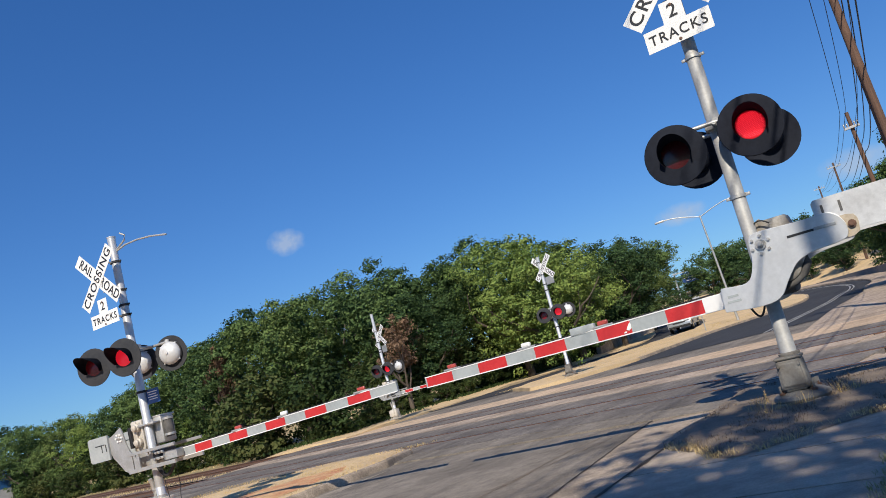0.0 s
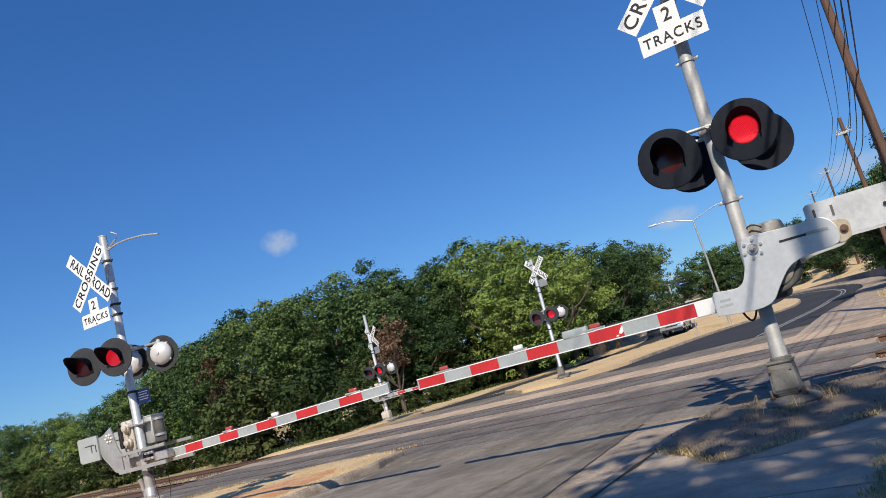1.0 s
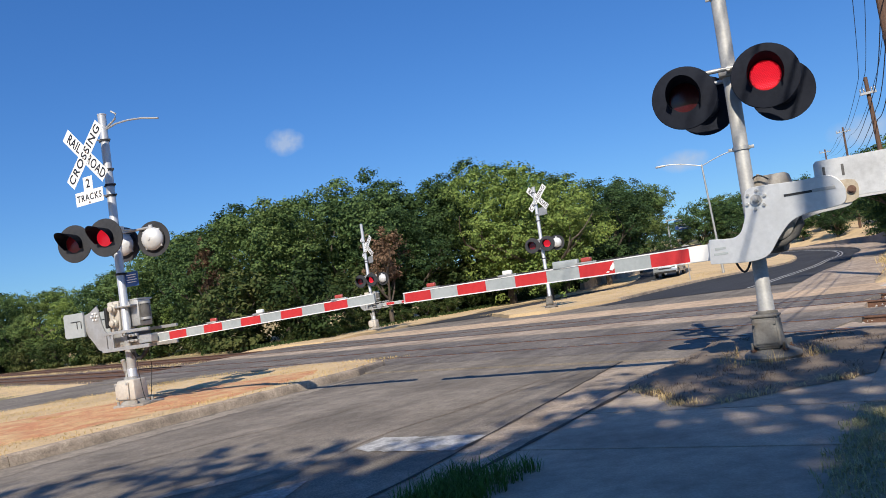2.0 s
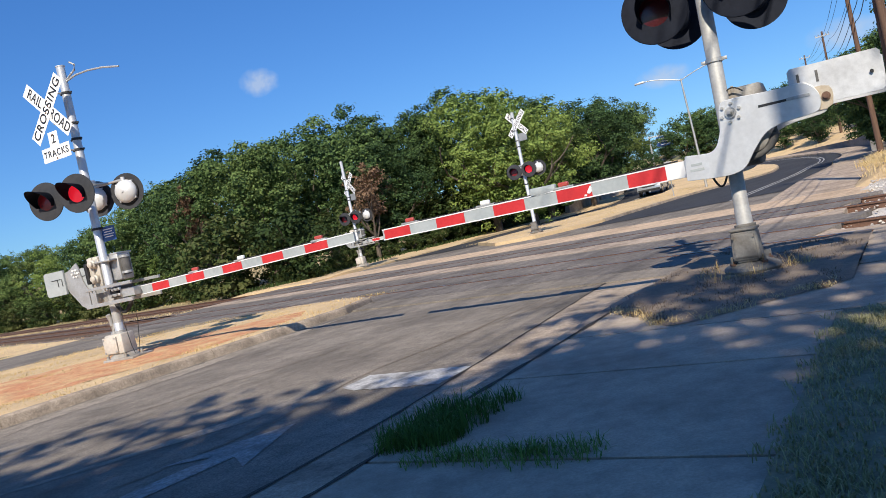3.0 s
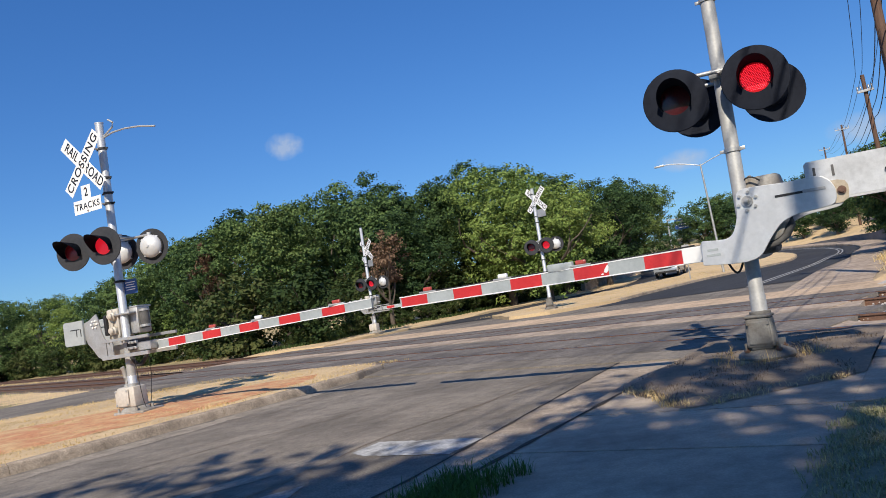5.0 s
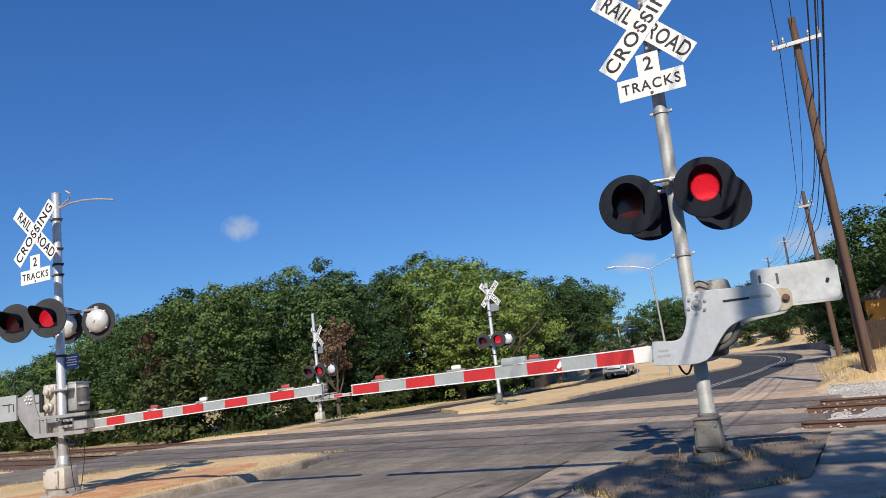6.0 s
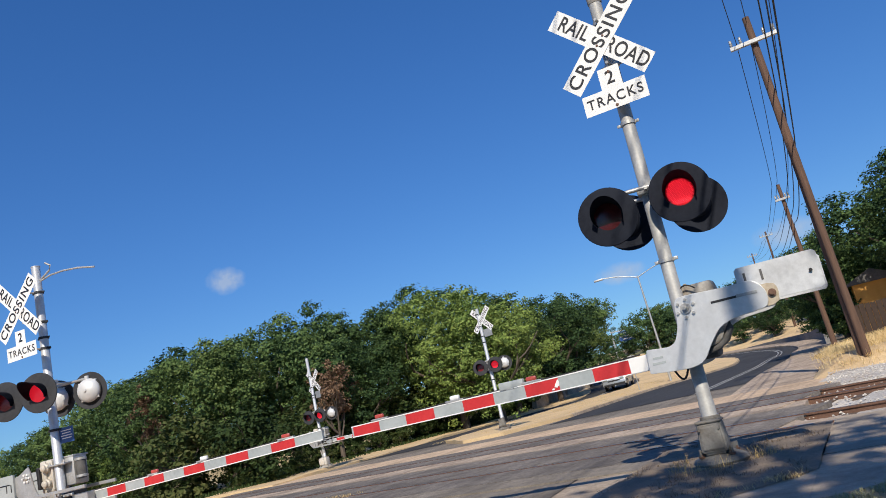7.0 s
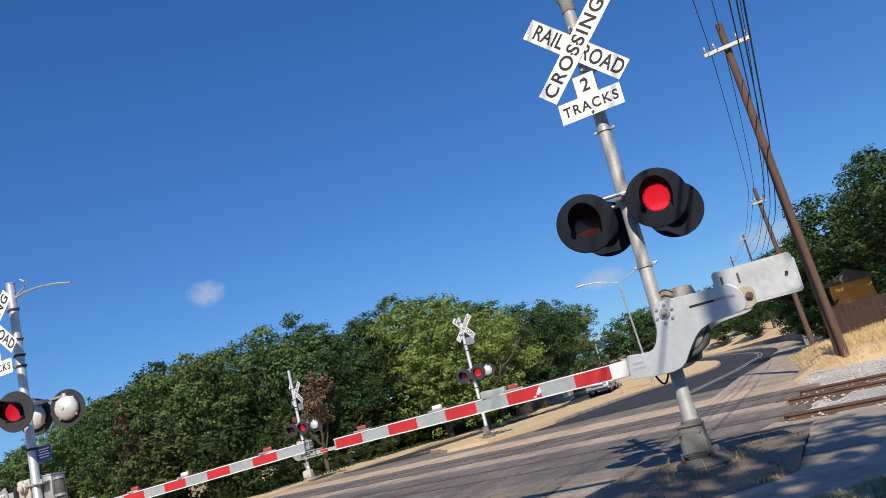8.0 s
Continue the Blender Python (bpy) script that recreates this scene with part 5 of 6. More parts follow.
def tree_meshes(seed, height, radius, leaves, leaf, low=0.16, lobes=26, squash=1.0):
    """Trunk and crown: small leaves gathered in twig clumps, the clumps on uneven lobes round the limbs' ends."""
    rng = random.Random(seed)
    tb = bmesh.new()
    ends = []
    tube(tb, (0, 0, -0.4), (0.05, 0, height * 0.3), 0.028 * height, 0.02 * height, 10)
    for k in range(5):
        a = 2 * math.pi * k / 5 + rng.uniform(-0.5, 0.5)
        d = Vector((math.cos(a) * 0.75, math.sin(a) * 0.75, rng.uniform(0.5, 1.3))).normalized()
        ends += limb(tb, Vector((0.03, 0, height * rng.uniform(0.2, 0.32))), d, height * rng.uniform(0.3, 0.42), 0.013 * height, 1, rng)
    blobs = []
    for k in range(lobes):
        a, u = rng.uniform(0, 2 * math.pi), rng.random()
        zz = low + (0.9 - low) * u
        env = math.sin(math.pi * min(1, 0.18 + 0.82 * (1 - (zz - low) / (1 - low)) ** 0.8)) ** 0.6
        rr = radius * env * rng.uniform(0.35, 0.8)
        blobs.append((Vector((rr * math.cos(a), rr * math.sin(a), zz * height)), radius * rng.uniform(0.15, 0.34)))
    blobs.append((Vector((0, 0, height * 0.82)), radius * 0.36))
    for k in range(7):
        a, rr = rng.uniform(0, 2 * math.pi), radius * rng.uniform(0.0, 0.75)
        blobs.append((Vector((rr * math.cos(a), rr * math.sin(a), height * (1.03 - 0.32 * (rr / radius) ** 2 - rng.uniform(0.0, 0.12)))), radius * rng.uniform(0.1, 0.2)))
    for e in ends[::3]:
        blobs.append((e, radius * rng.uniform(0.2, 0.3)))
    total = sum(b[1] ** 2 for b in blobs)
    per = 26
    clumps = []
    for c, r in blobs:
        for _ in range(max(1, round(leaves / per * r * r / total))):
            v = Vector((rng.gauss(0, 1), rng.gauss(0, 1), rng.gauss(0.15, 1))).normalized()
            bumpy = (1 + 0.3 * noise.noise(v * 2.3 + c) + 0.12 * noise.noise(v * 6 + c)) * (rng.uniform(0.72, 1.1) if rng.random() < 0.85 else rng.uniform(1.1, 1.32))
            clumps.append((*(c + Vector((v.x, v.y, v.z * 0.8 * squash)) * r * bumpy), v.x, v.y, v.z, leaf * rng.uniform(1.3, 2.6)))
    gen = np.random.default_rng(seed)
    cl = np.repeat(np.array(clumps), per, axis=0)
    n = len(cl)
    spread_ = gen.normal(0, 1, (n, 3))
    at = cl[:, :3] + spread_ * cl[:, 6:7] * np.array((0.55, 0.55, 0.38))
    up = cl[:, 3:6] * 0.7 + spread_ * 0.35 + np.array((0, 0, 0.45)) + gen.uniform(-0.75, 0.75, (n, 3))
    up /= np.linalg.norm(up, axis=1, keepdims=True) + 1e-9
    side = np.cross(up, gen.normal(0, 1, (n, 3)))
    side /= np.linalg.norm(side, axis=1, keepdims=True) + 1e-9
    fore = np.cross(up, side)
    size = leaf * gen.uniform(0.6, 1.35, (n, 1))
    quad = np.stack([at + (fore * x + side * y + up * z) * size for x, y, z in ((-0.5, 0, 0), (0.0, -0.36, 0.1), (0.6, 0, -0.05), (0.0, 0.36, 0.1))], axis=1).reshape(-1, 3)
    cm = bpy.data.meshes.new("crown")
    cm.from_pydata(quad.tolist(), [], np.arange(4 * n).reshape(-1, 4).tolist())
    return tb, cm


def tree(name, seed, height, radius, leaves, leaf, leafmat, label, category="tree", low=0.16, lobes=26):
    tb, cm = tree_meshes(seed, height, radius, leaves, leaf, low, lobes)
    ob = holder(name, Matrix(), label, category)
    part("trunk", tb, BARK, ob, smooth=True)
    cm.materials.append(leafmat)
    c = new("crown", cm)
    c.parent = ob
    return ob


def kinds(leaves, leaf):
    """The kinds of tree in the belt, with that many leaves of that size."""
    return [tree("oak_tree", 3, 8.3, 4.2, leaves, leaf, OAK, "broad dark green oak in the belt of trees", lobes=30),
            tree("oak_tree", 11, 8.3, 3.7, leaves, leaf, OAK, "dense dark green oak in the belt of trees", lobes=36),
            tree("oak_tree", 23, 8.3, 4.0, leaves, leaf, OLIVE, "rounded olive green oak by the railway", lobes=28),
            tree("elm_tree", 31, 8.3, 4.0, leaves, leaf, ELM, "lighter yellow-green elm in the belt of trees", lobes=34),
            tree("cedar_tree", 47, 8.6, 2.2, leaves * 2 // 3, leaf * 0.9, OAK, "slender dark tree standing above the others", lobes=26)]


KINDS, FAR_KINDS = kinds(25000, 0.15), kinds(6500, 0.27)
# x, y, top height, kind
TREES = [(-50.4, 79.8, 8.6, 0), (-37.0, 66.5, 7.0, 2), (-44.0, 72.0, 7.8, 1), (-30.6, 60.0, 6.3, 3), (-26.5, 56.7, 6.9, 1), (-21.4, 51.8, 7.3, 0), (-20.6, 54.2, 8.6, 2), (-16.2, 47.3, 7.6, 1),
         (-14.7, 49.8, 9.2, 0), (-11.2, 45.6, 8.5, 2), (-11.3, 54.8, 10.3, 1), (-8.1, 49.3, 9.7, 0), (-7.1, 59.5, 12.0, 4), (-4.2, 47.8, 7.4, 1), (-2.3, 51.9, 9.1, 2),
         (0.5, 59.9, 11.5, 0), (2.4, 51.9, 10.3, 3), (4.6, 49.0, 8.3, 3), (6.9, 59.6, 9.7, 2), (11.1, 65.0, 9.5, 1), (15.1, 76.5, 9.5, 0), (16.6, 78.2, 8.5, 2), (13.5, 86.0, 7.7, 1), (-17.0, 47.0, 4.2, 3)]
for i, (x, y, h, k) in enumerate(TREES):
    sc = (h + 0.17) / 9.1
    t = copy_thing(KINDS[k], pose(x, y, rise(x, y) - 0.17, 0, 0, 77 * i))
    t.scale = (sc * 1.12, sc * 1.12, sc)
SIDE = [(23.4, 33.2, 8.3, 0), (27, 39, 8.2, 2), (22.0, 39.5, 6.4, 1), (23.5, 42, 6.0, 1), (29.6, 52, 4.9, 3), (34.8, 67, 4.8, 2), (38, 82, 5.2, 1), (37, 88, 5.4, 0), (46, 78, 7.0, 2), (43, 60, 6.5, 0), (34, 46, 7.4, 1), (33.6, 106, 8.2, 1), (38, 108, 8, 2), (34, 96, 6.5, 0), (43, 93, 7.5, 1), (50, 88, 8, 2), (40, 74, 6.2, 1), (47, 69, 7.5, 0), (38, 62, 6.6, 2), (52, 75, 9, 1), (33, 56, 5.6, 3), (56, 98, 9, 0), (44, 103, 8.5, 2), (31.3, 104, 9.0, 0), (36, 102, 9.3, 1), (40, 100, 9.4, 2), (38, 150, 8.9, 2), (41.5, 148, 9.2, 0), (34.5, 143, 8.7, 1), (42, 111, 10.5, 0), (47, 108, 10.8, 1), (36, 113, 10, 2), (53, 104, 11.5, 0), (47, 97, 9.6, 3), (19.5, 98, 4.2, 0), (25, 101, 4.9, 1), (29, 108, 5.4, 2), (33, 119, 7.6, 0), (22, 104, 5.0, 2)]
for i, (x, y, h, k) in enumerate(SIDE):
    g = rise(x, y) - 0.17
    t = copy_thing((KINDS if y < 47 else FAR_KINDS)[k], pose(x, y, g, 0, 0, 131 * i))
    sc = max(0.35, (h - g) / 9.0)
    t.scale = (sc * 1.2, sc * 1.2, sc)
for i, (s, w, h) in enumerate(((72, 6.5, 4.2), (78, 7.5, 4.6), (83, 5.5, 4.4), (88, 8, 5.0), (94, 6, 4.6), (100, 7, 5.2))):
    p = rd(s, w)
    t = copy_thing(FAR_KINDS[i % 3], pose(p.x, p.y, p.z - 0.2, 0, 0, 57 * i))
    t.scale = (h / 8, h / 8, h / 9)
for k in (*KINDS, *FAR_KINDS):
    for o in (*k.children_recursive, k):
        bpy.data.objects.remove(o)

shrub = tree("shrub", 61, 3.0, 1.9, 3200, 0.15, BUSH, "straggling green shrub at the foot of the trees", "shrub", low=0.05, lobes=18)
rng = random.Random(5)
spots = []
for k in range(36):
    a = -90 + 2.35 * k + rng.uniform(-0.6, 0.6)
    p = tr(a, 20.3 - 1.5 * max(0.0, min(1.0, (-30 - a) / 20)) + rng.uniform(-0.5, 1.0))
    if RDV.dot(p.xy) < -25.5:
        spots.append((p.x, p.y, rng.uniform(0.75, 1.3)))
for k in range(20):
    p = rd(27 + 3.0 * k + rng.uniform(-0.8, 0.8), -28.2 + rng.uniform(-0.8, 0.8))
    spots.append((p.x, p.y, rng.uniform(0.7, 1.3)))
for k in range(26):
    p = rd(27 + 2.1 * k + rng.uniform(-0.7, 0.7), -26.3 + rng.uniform(-0.6, 0.6))
    spots.append((p.x, p.y, rng.uniform(0.22, 0.5)))
for x, y, s in spots:
    t = copy_thing(shrub, pose(x, y, rise(x, y) - 0.2, 0, 0, rng.uniform(0, 360)))
    t.scale = (s * 1.2, s * 1.2, s)
for o in (*shrub.children_recursive, shrub):
    bpy.data.objects.remove(o)

dead = tree("dead_tree", 83, 5.6, 1.35, 3600, 0.13, DEAD, "dead brown tree in the belt of trees", low=0.5, lobes=14)
dead.matrix_world = pose(-5.0, 44.6, -0.2)
dry = copy_thing(dead, pose(-15.6, 45.4, 0.6, 0, 0, 130))
dry.scale = (0.55, 0.55, 1.05)

# the tree behind the camera whose shade lies on the pavement
shade = tree("shade_tree", 71, 10.5, 5.6, 18000, 0.36, OAK, "broad tree that shades the pavement", low=0.45, lobes=34)
shade.matrix_world = pose(-2.2, -9.0, 0)
copy_thing(shade, pose(4.8, -8.4, 0, 0, 0, 215))
# Unseen extra crown overlapping the first, added to shape the shade on the road.
slim = copy_thing(shade, pose(-2.7, -9.8, 0, 0, 0, 100))
slim.scale = (1.0, 0.8, 1.0)
shade.scale = (0.86, 1.0, 1.0)


# ---- poles and wires ----
def utility_pole(x, y, lean, height, r, arms, label):
    p = holder("utility_pole", pose(x, y, rise(x, y) - 0.2, lean[0], lean[1], FACE), label, "utility pole", "utility poles")
    bm = bmesh.new()
    tube(bm, (0, 0, 0), (0, 0, height), r, r * 0.62, 16)
    part("pole", bm, POLEWOOD, p, smooth=True)
    for z, half in arms:
        bm = bmesh.new()
        box(bm, (0, -r - 0.02, z), (2 * half, 0.09, 0.11), 0.01)
        a = part("pole_arm", bm, GALV, p, "pale crossarm")
        for k in (-1, -0.55, 0.55, 1):
            bm = bmesh.new()
            lathe(bm, [(0.015, 0), (0.045, 0.06), (0.03, 0.09), (0.045, 0.12), (0.03, 0.15), (0.04, 0.19), (0, 0.21)], pose(k * (half - 0.05), -r - 0.02, z + 0.05), 10)
            part("insulator", bm, GALV, a, "grey insulator", smooth=True)
    return p


P1 = (10.7, 18.7)
utility_pole(*P1, (0, -0.8), 9.6, 0.145, ((8.85, 0.6),), "tall brown wooden utility pole with a pale crossarm")
utility_pole(18.95, 35.3, (0, -1.3), 8.3, 0.135, ((7.55, 0.34),), "brown wooden utility pole along the road")
H3, H4 = 12.9 - rise(41, 83.2), 13.8 - rise(50.7, 108.8)
utility_pole(41, 83.2, (0, 0), H3, 0.15, ((H3 - 0.5, 0.7),), "distant wooden utility pole along the road")
utility_pole(50.7, 108.8, (0, 0), H4, 0.15, ((H4 - 0.4, 0.7),), "distant wooden utility pole beyond the bend")
utility_pole(-8.0, -16.4, (0, 0), 11.3, 0.165, ((10.45, 0.75),), "tall brown wooden utility pole beside the pavement")
utility_pole(1.2, -4.53, (0, 0), 12.0, 0.2, (), "bare brown wooden pole beside the pavement")
bm = bmesh.new()
tube(bm, (10.66, 18.5, 0.0), (10.47, 18.47, 5.75), 0.1, 0.075, 10)
tagged(part("stub_pole", bm, POLEWOOD, smooth=True), "shorter wooden stub pole strapped beside the utility pole", "utility pole")


def wire(p, q, sag, r):
    bm = bmesh.new()
    p, q = Vector(p), Vector(q)
    pipe(bm, [p.lerp(q, k / 14) - Vector((0, 0, sag * 4 * (k / 14) * (1 - k / 14))) for k in range(15)], r, 5)
    tagged(part("overhead_wire", bm, WIRE), "thin black overhead wire between the poles", "overhead wire", "overhead wires")


HX, HY = 0.862, -0.507
for k, z0, z1, z2 in ((-0.6, 8.85, 8.1, 8.2), (-0.1, 9.3, 8.3, 8.3), (0.6, 8.85, 8.1, 8.2), (0.12, 7.4, 7.2, 7.3), (0.2, 6.9, 6.6, 6.8), (0.16, 5.9, 6.1, 6.3)):
    a = (10.58 + k * HX * 0.8, 18.6 + k * HY * 0.8, z0)
    b = (18.8 + k * HX * 0.6, 35.2 + k * HY * 0.6, z1)
    c = (41 + k * HX, 83.2 + k * HY, 1.5 * z2 - 0.55)
    r = 0.011 if z0 > 8 else 0.016
    wire((-8.0 + k * HX, -16.4 + k * HY, z0 + 1.6), a, 0.6, r)
    wire(a, b, 0.5, r)
    wire(b, c, 0.6, r * 1.1)
    wire(c, (50.7 + k * HX, 108.8 + k * HY, 1.5 * z2 + 0.2), 0.5, r * 1.2)


def street_lamp(x, y):
    z = rise(x, y)
    p = holder("street_lamp", pose(x, y, z - 0.1, 0, -2, -20), "grey steel street lamp with two arms", "street lamp")
    bm = bmesh.new()
    tube(bm, (0, 0, 0), (0, 0, 7.1), 0.085, 0.05, 12)
    part("pole", bm, GALV, p, smooth=True)
    for d in (-1, 1):
        bm = bmesh.new()
        pipe(bm, [(d * 2.3 * k / 8, 0, 7.0 + 0.55 * math.sin(k / 8 * 1.5)) for k in range(9)], 0.03, 8)
        a = part("arm", bm, GALV, p, smooth=True)
        bm = bmesh.new()
        box(bm, (d * 2.5, 0, 7.54), (0.62, 0.22, 0.12), 0.04)
        part("lamp_head", bm, GALV, a, "flat grey lamp head", smooth=True)


street_lamp(15.6, 49.6)
# overhead road sign far off
g = holder("gantry_sign", pose(29, 106, rise(29, 106) - 0.1, 0, 0, -16), "distant blue overhead road sign on posts", "road sign")
for o in (-1.9, 1.9):
    bm = bmesh.new()
    tube(bm, (o, 0, 0), (o, 0, 4.9), 0.1, n=10)
    part("post", bm, GALV, g)
bm = bmesh.new()
box(bm, (0, 0, 4.95), (4.2, 0.12, 0.16), 0.02)
part("beam", bm, GALV, g)
bm = bmesh.new()
box(bm, (0, -0.1, 4.1), (2.1, 0.05, 1.4), 0.02)
b = part("sign_panel", bm, BLUE, g, "blue sign panel")
bm = bmesh.new()
for o, w in ((4.5, 1.5), (4.1, 1.7), (3.7, 1.1)):
    box(bm, (0, -0.13, o), (w, 0.01, 0.13))
part("writing_bar", bm, WHITE, b)

# small roadside sign post on the median
g = holder("sign_post", pose(*rd(44, -12.0)), "small plain road sign on a thin post", "road sign")
bm = bmesh.new()
tube(bm, (0, 0, -0.1), (0, 0, 2.0), 0.03, n=8)
part("post", bm, GALV, g)
bm = bmesh.new()
box(bm, (0, -0.04, 1.7), (0.4, 0.006, 0.5))
part("sign_panel", bm, GALV, g)

# retaining wall at the bend
bm = bmesh.new()
rows = []
for k in range(25):
    f = k / 24
    p = rd(57.5 + 30 * f, -2.75 + 0.5 * f)
    z0, h = p.z - 0.25, 0.3 + 1.0 * (1 - f) ** 0.8 + 0.25 * math.sin(math.pi * min(1, 2 * f))
    rows.append([bm.verts.new((p.x, p.y, z0)), bm.verts.new((p.x, p.y, z0 + h)), bm.verts.new((p.x + 0.35, p.y + 0.1, z0 + h)), bm.verts.new((p.x + 0.35, p.y + 0.1, z0))])
for a, b in zip(rows, rows[1:]):
    for j in range(3):
        bm.faces.new((a[j], a[j + 1], b[j + 1], b[j]))
bm.faces.new(rows[0])
bm.faces.new(rows[-1][::-1])
bmesh.ops.recalc_face_normals(bm, faces=bm.faces[:])
tagged(part("retaining_wall", bm, WALLGREY, smooth=True), "low curved concrete retaining wall on the hillside", "retaining wall", kind="structure")

# broken concrete blocks by the opposite carriageway
rng = random.Random(9)
for k in range(7):
    p = rd(61 + 3.4 * k, -24.8 + 0.085 * k * k + rng.uniform(-0.2, 0.2))
    bm = bmesh.new()
    hh = rng.uniform(1.0, 1.35) + 0.08 * k
    box(bm, (0, 0, hh / 2 - 0.1), (0.55, rng.uniform(1.8, 2.6), hh), 0.05, None, 0.8)
    for v in bm.verts:
        v.co += Vector((noise.noise(v.co * 3 + Vector((k, 0, 0))), noise.noise(v.co * 3), noise.noise(v.co * 2 + Vector((0, k, 0))))) * 0.06
    ob = part("concrete_block", bm, WALLGREY if k == 5 else CONCRETE)
    ob.matrix_world = pose(p.x, p.y, p.z - 0.05, 0, rng.uniform(-4, 4), FACE + rng.uniform(-14, 14))
    tagged(ob, "weathered concrete barrier block beside the road", "concrete block", "barrier blocks")

# fence and building edge by the trees on the far side of the road
fence = holder("timber_fence", pose(17.5, 30.2, 0.15, 0, 0, -32), "brown timber fence, tree shade put into its colour", "fence")
for k in range(34):
    bm = bmesh.new()
    box(bm, (k * 0.21, 0, 0.72 + 0.02 * math.sin(k * 1.7)), (0.195, 0.025, 1.5), 0.003)
    part("board", bm, FENCE_SHADED, fence)
for z in (0.35, 1.2):
    bm = bmesh.new()
    box(bm, (3.5, 0.04, z), (7.2, 0.05, 0.1))
    part("rail", bm, FENCE_SHADED, fence)
# Small made-up block with a roof, standing in for part of an orange house.
shed = holder("shed", pose(23.1, 37.8, rise(23.1, 37.8) - 0.2, 0, 0, -28), "small block for part of an orange house behind the fence", "shed")
bm = bmesh.new()
box(bm, (0, 0, 1.35), (1.9, 2.4, 2.7), 0.01)
part("wall", bm, ORANGE, shed, "orange painted wall")
bm = bmesh.new()
plate(bm, [(-1.2, 2.66), (1.2, 2.66), (1.2, 2.74), (0.0, 3.3), (-1.2, 2.74)], -1.4, 1.4)
part("roof", bm, UNDER, shed, "dark pitched roof")


# ---- locomotive ----
def locomotive():
    ang = math.degrees(math.atan2(TRA.y, TRA.x)) - 2.5
    p = tr(-84.0, 15.7, -0.1)
    loco = holder("locomotive", pose(p.x, p.y, p.z, 0, 0, ang), "blue and silver diesel passenger locomotive on the far track", "locomotive")
    # x forward (nose at 0), y to the left, z up from the rail head
    def shell(sections):
        bm = bmesh.new()
        rows = [[bm.verts.new((x, yy, zz)) for yy, zz in ring] for x, ring in sections]
        for a, b in zip(rows, rows[1:]):
            for j in range(len(a) - 1):
                bm.faces.new((a[j], a[j + 1], b[j + 1], b[j]))
        bm.faces.new(rows[0])
        bm.faces.new(rows[-1][::-1])
        bmesh.ops.recalc_face_normals(bm, faces=bm.faces[:])
        return bm

    def ring(half, z0, z1, cut):
        return [(-half, z0), (-half, z1 - cut), (-half + cut, z1), (half - cut, z1), (half, z1 - cut), (half, z0)]
    lower = shell([(-20.6, ring(1.53, 1.0, 3.2, 0.02)), (-4.2, ring(1.53, 1.0, 3.0, 0.02)), (-1.6, ring(1.5, 1.0, 2.6, 0.02)), (-0.5, ring(1.36, 1.0, 2.35, 0.02)), (0.02, ring(1.14, 1.0, 2.25, 0.02))])
    part("body", lower, TRAINGREY, loco, "silver lower body")
    upper = shell([(-20.6, ring(1.535, 3.2, 4.35, 0.55)), (-4.4, ring(1.535, 3.0, 4.4, 0.55)), (-3.0, ring(1.5, 2.75, 4.45, 0.5)), (-2.0, ring(1.46, 2.62, 4.3, 0.4)), (-0.9, ring(1.38, 2.42, 3.45, 0.3)), (0.03, ring(1.14, 2.24, 3.0, 0.25))])
    part("upper_body", upper, TRAINBLUE, loco, "deep blue upper body and nose")
    for yy in (-0.52, 0.52):
        bm = bmesh.new()
        box(bm, (-1.44, yy, 3.9), (0.78, 0.92, 0.03), 0.01, pose(0, 0, 0, 0, 37.7, 0))
        part("windscreen", bm, GLASS, loco, "dark windscreen pane")
    for k in range(3):
        bm = bmesh.new()
        box(bm, (-0.42 + 0.14 * k, 0.05 * k, 3.24 - 0.07 * k), (0.07, 0.8 - 0.2 * k, 0.03), 0.0, pose(0, 0, 0, 0, 25.8, 0))
        part("nose_emblem", bm, WHITE, loco, "white swept bar on the nose")
    for sd in (-1, 1):
        bm = bmesh.new()
        box(bm, (-4.3, sd * 1.54, 3.4), (0.8, 0.03, 0.6), 0.005)
        part("cab_window", bm, GLASS, loco)
        for k in range(3):
            bm = bmesh.new()
            box(bm, (-8.0 - 1.3 * k, sd * 1.545, 2.7), (1.15, 0.03, 0.8), 0.005)
            part("side_grille", bm, UNDER, loco, "dark side grille")
        for x in (-5.2, -5.9):
            bm = bmesh.new()
            tube(bm, (x, sd * 1.6, 1.2), (x, sd * 1.6, 3.0), 0.03, n=8)
            part("grab_rail", bm, WHITE, loco)
        bm = bmesh.new()
        for k in range(3):
            plate(bm, [(-6.6 - 0.5 * k, 1.6), (-6.3 - 0.5 * k, 1.6), (-6.9 - 0.1 * k, 2.5), (-7.0 - 0.1 * k, 2.5)], sd * 1.538 - 0.004, sd * 1.538 + 0.004)
        part("side_emblem", bm, TRAINBLUE, loco, "blue swept emblem")
        bm = bmesh.new()
        lathe(bm, [(0.11, 0), (0.1, 0.03), (0, 0.04)], pose(0.02, sd * 0.8, 1.95, 0, 90, 0), 16)
        part("marker_lamp", bm, CHROME, loco, smooth=True)
        bm = bmesh.new()
        lathe(bm, [(0.12, 0), (0.1, 0.04), (0, 0.05)], pose(0.02, sd * 0.16, 2.68, 0, 88, 0), 16)
        part("headlamp", bm, CHROME, loco, "round headlamp", smooth=True)
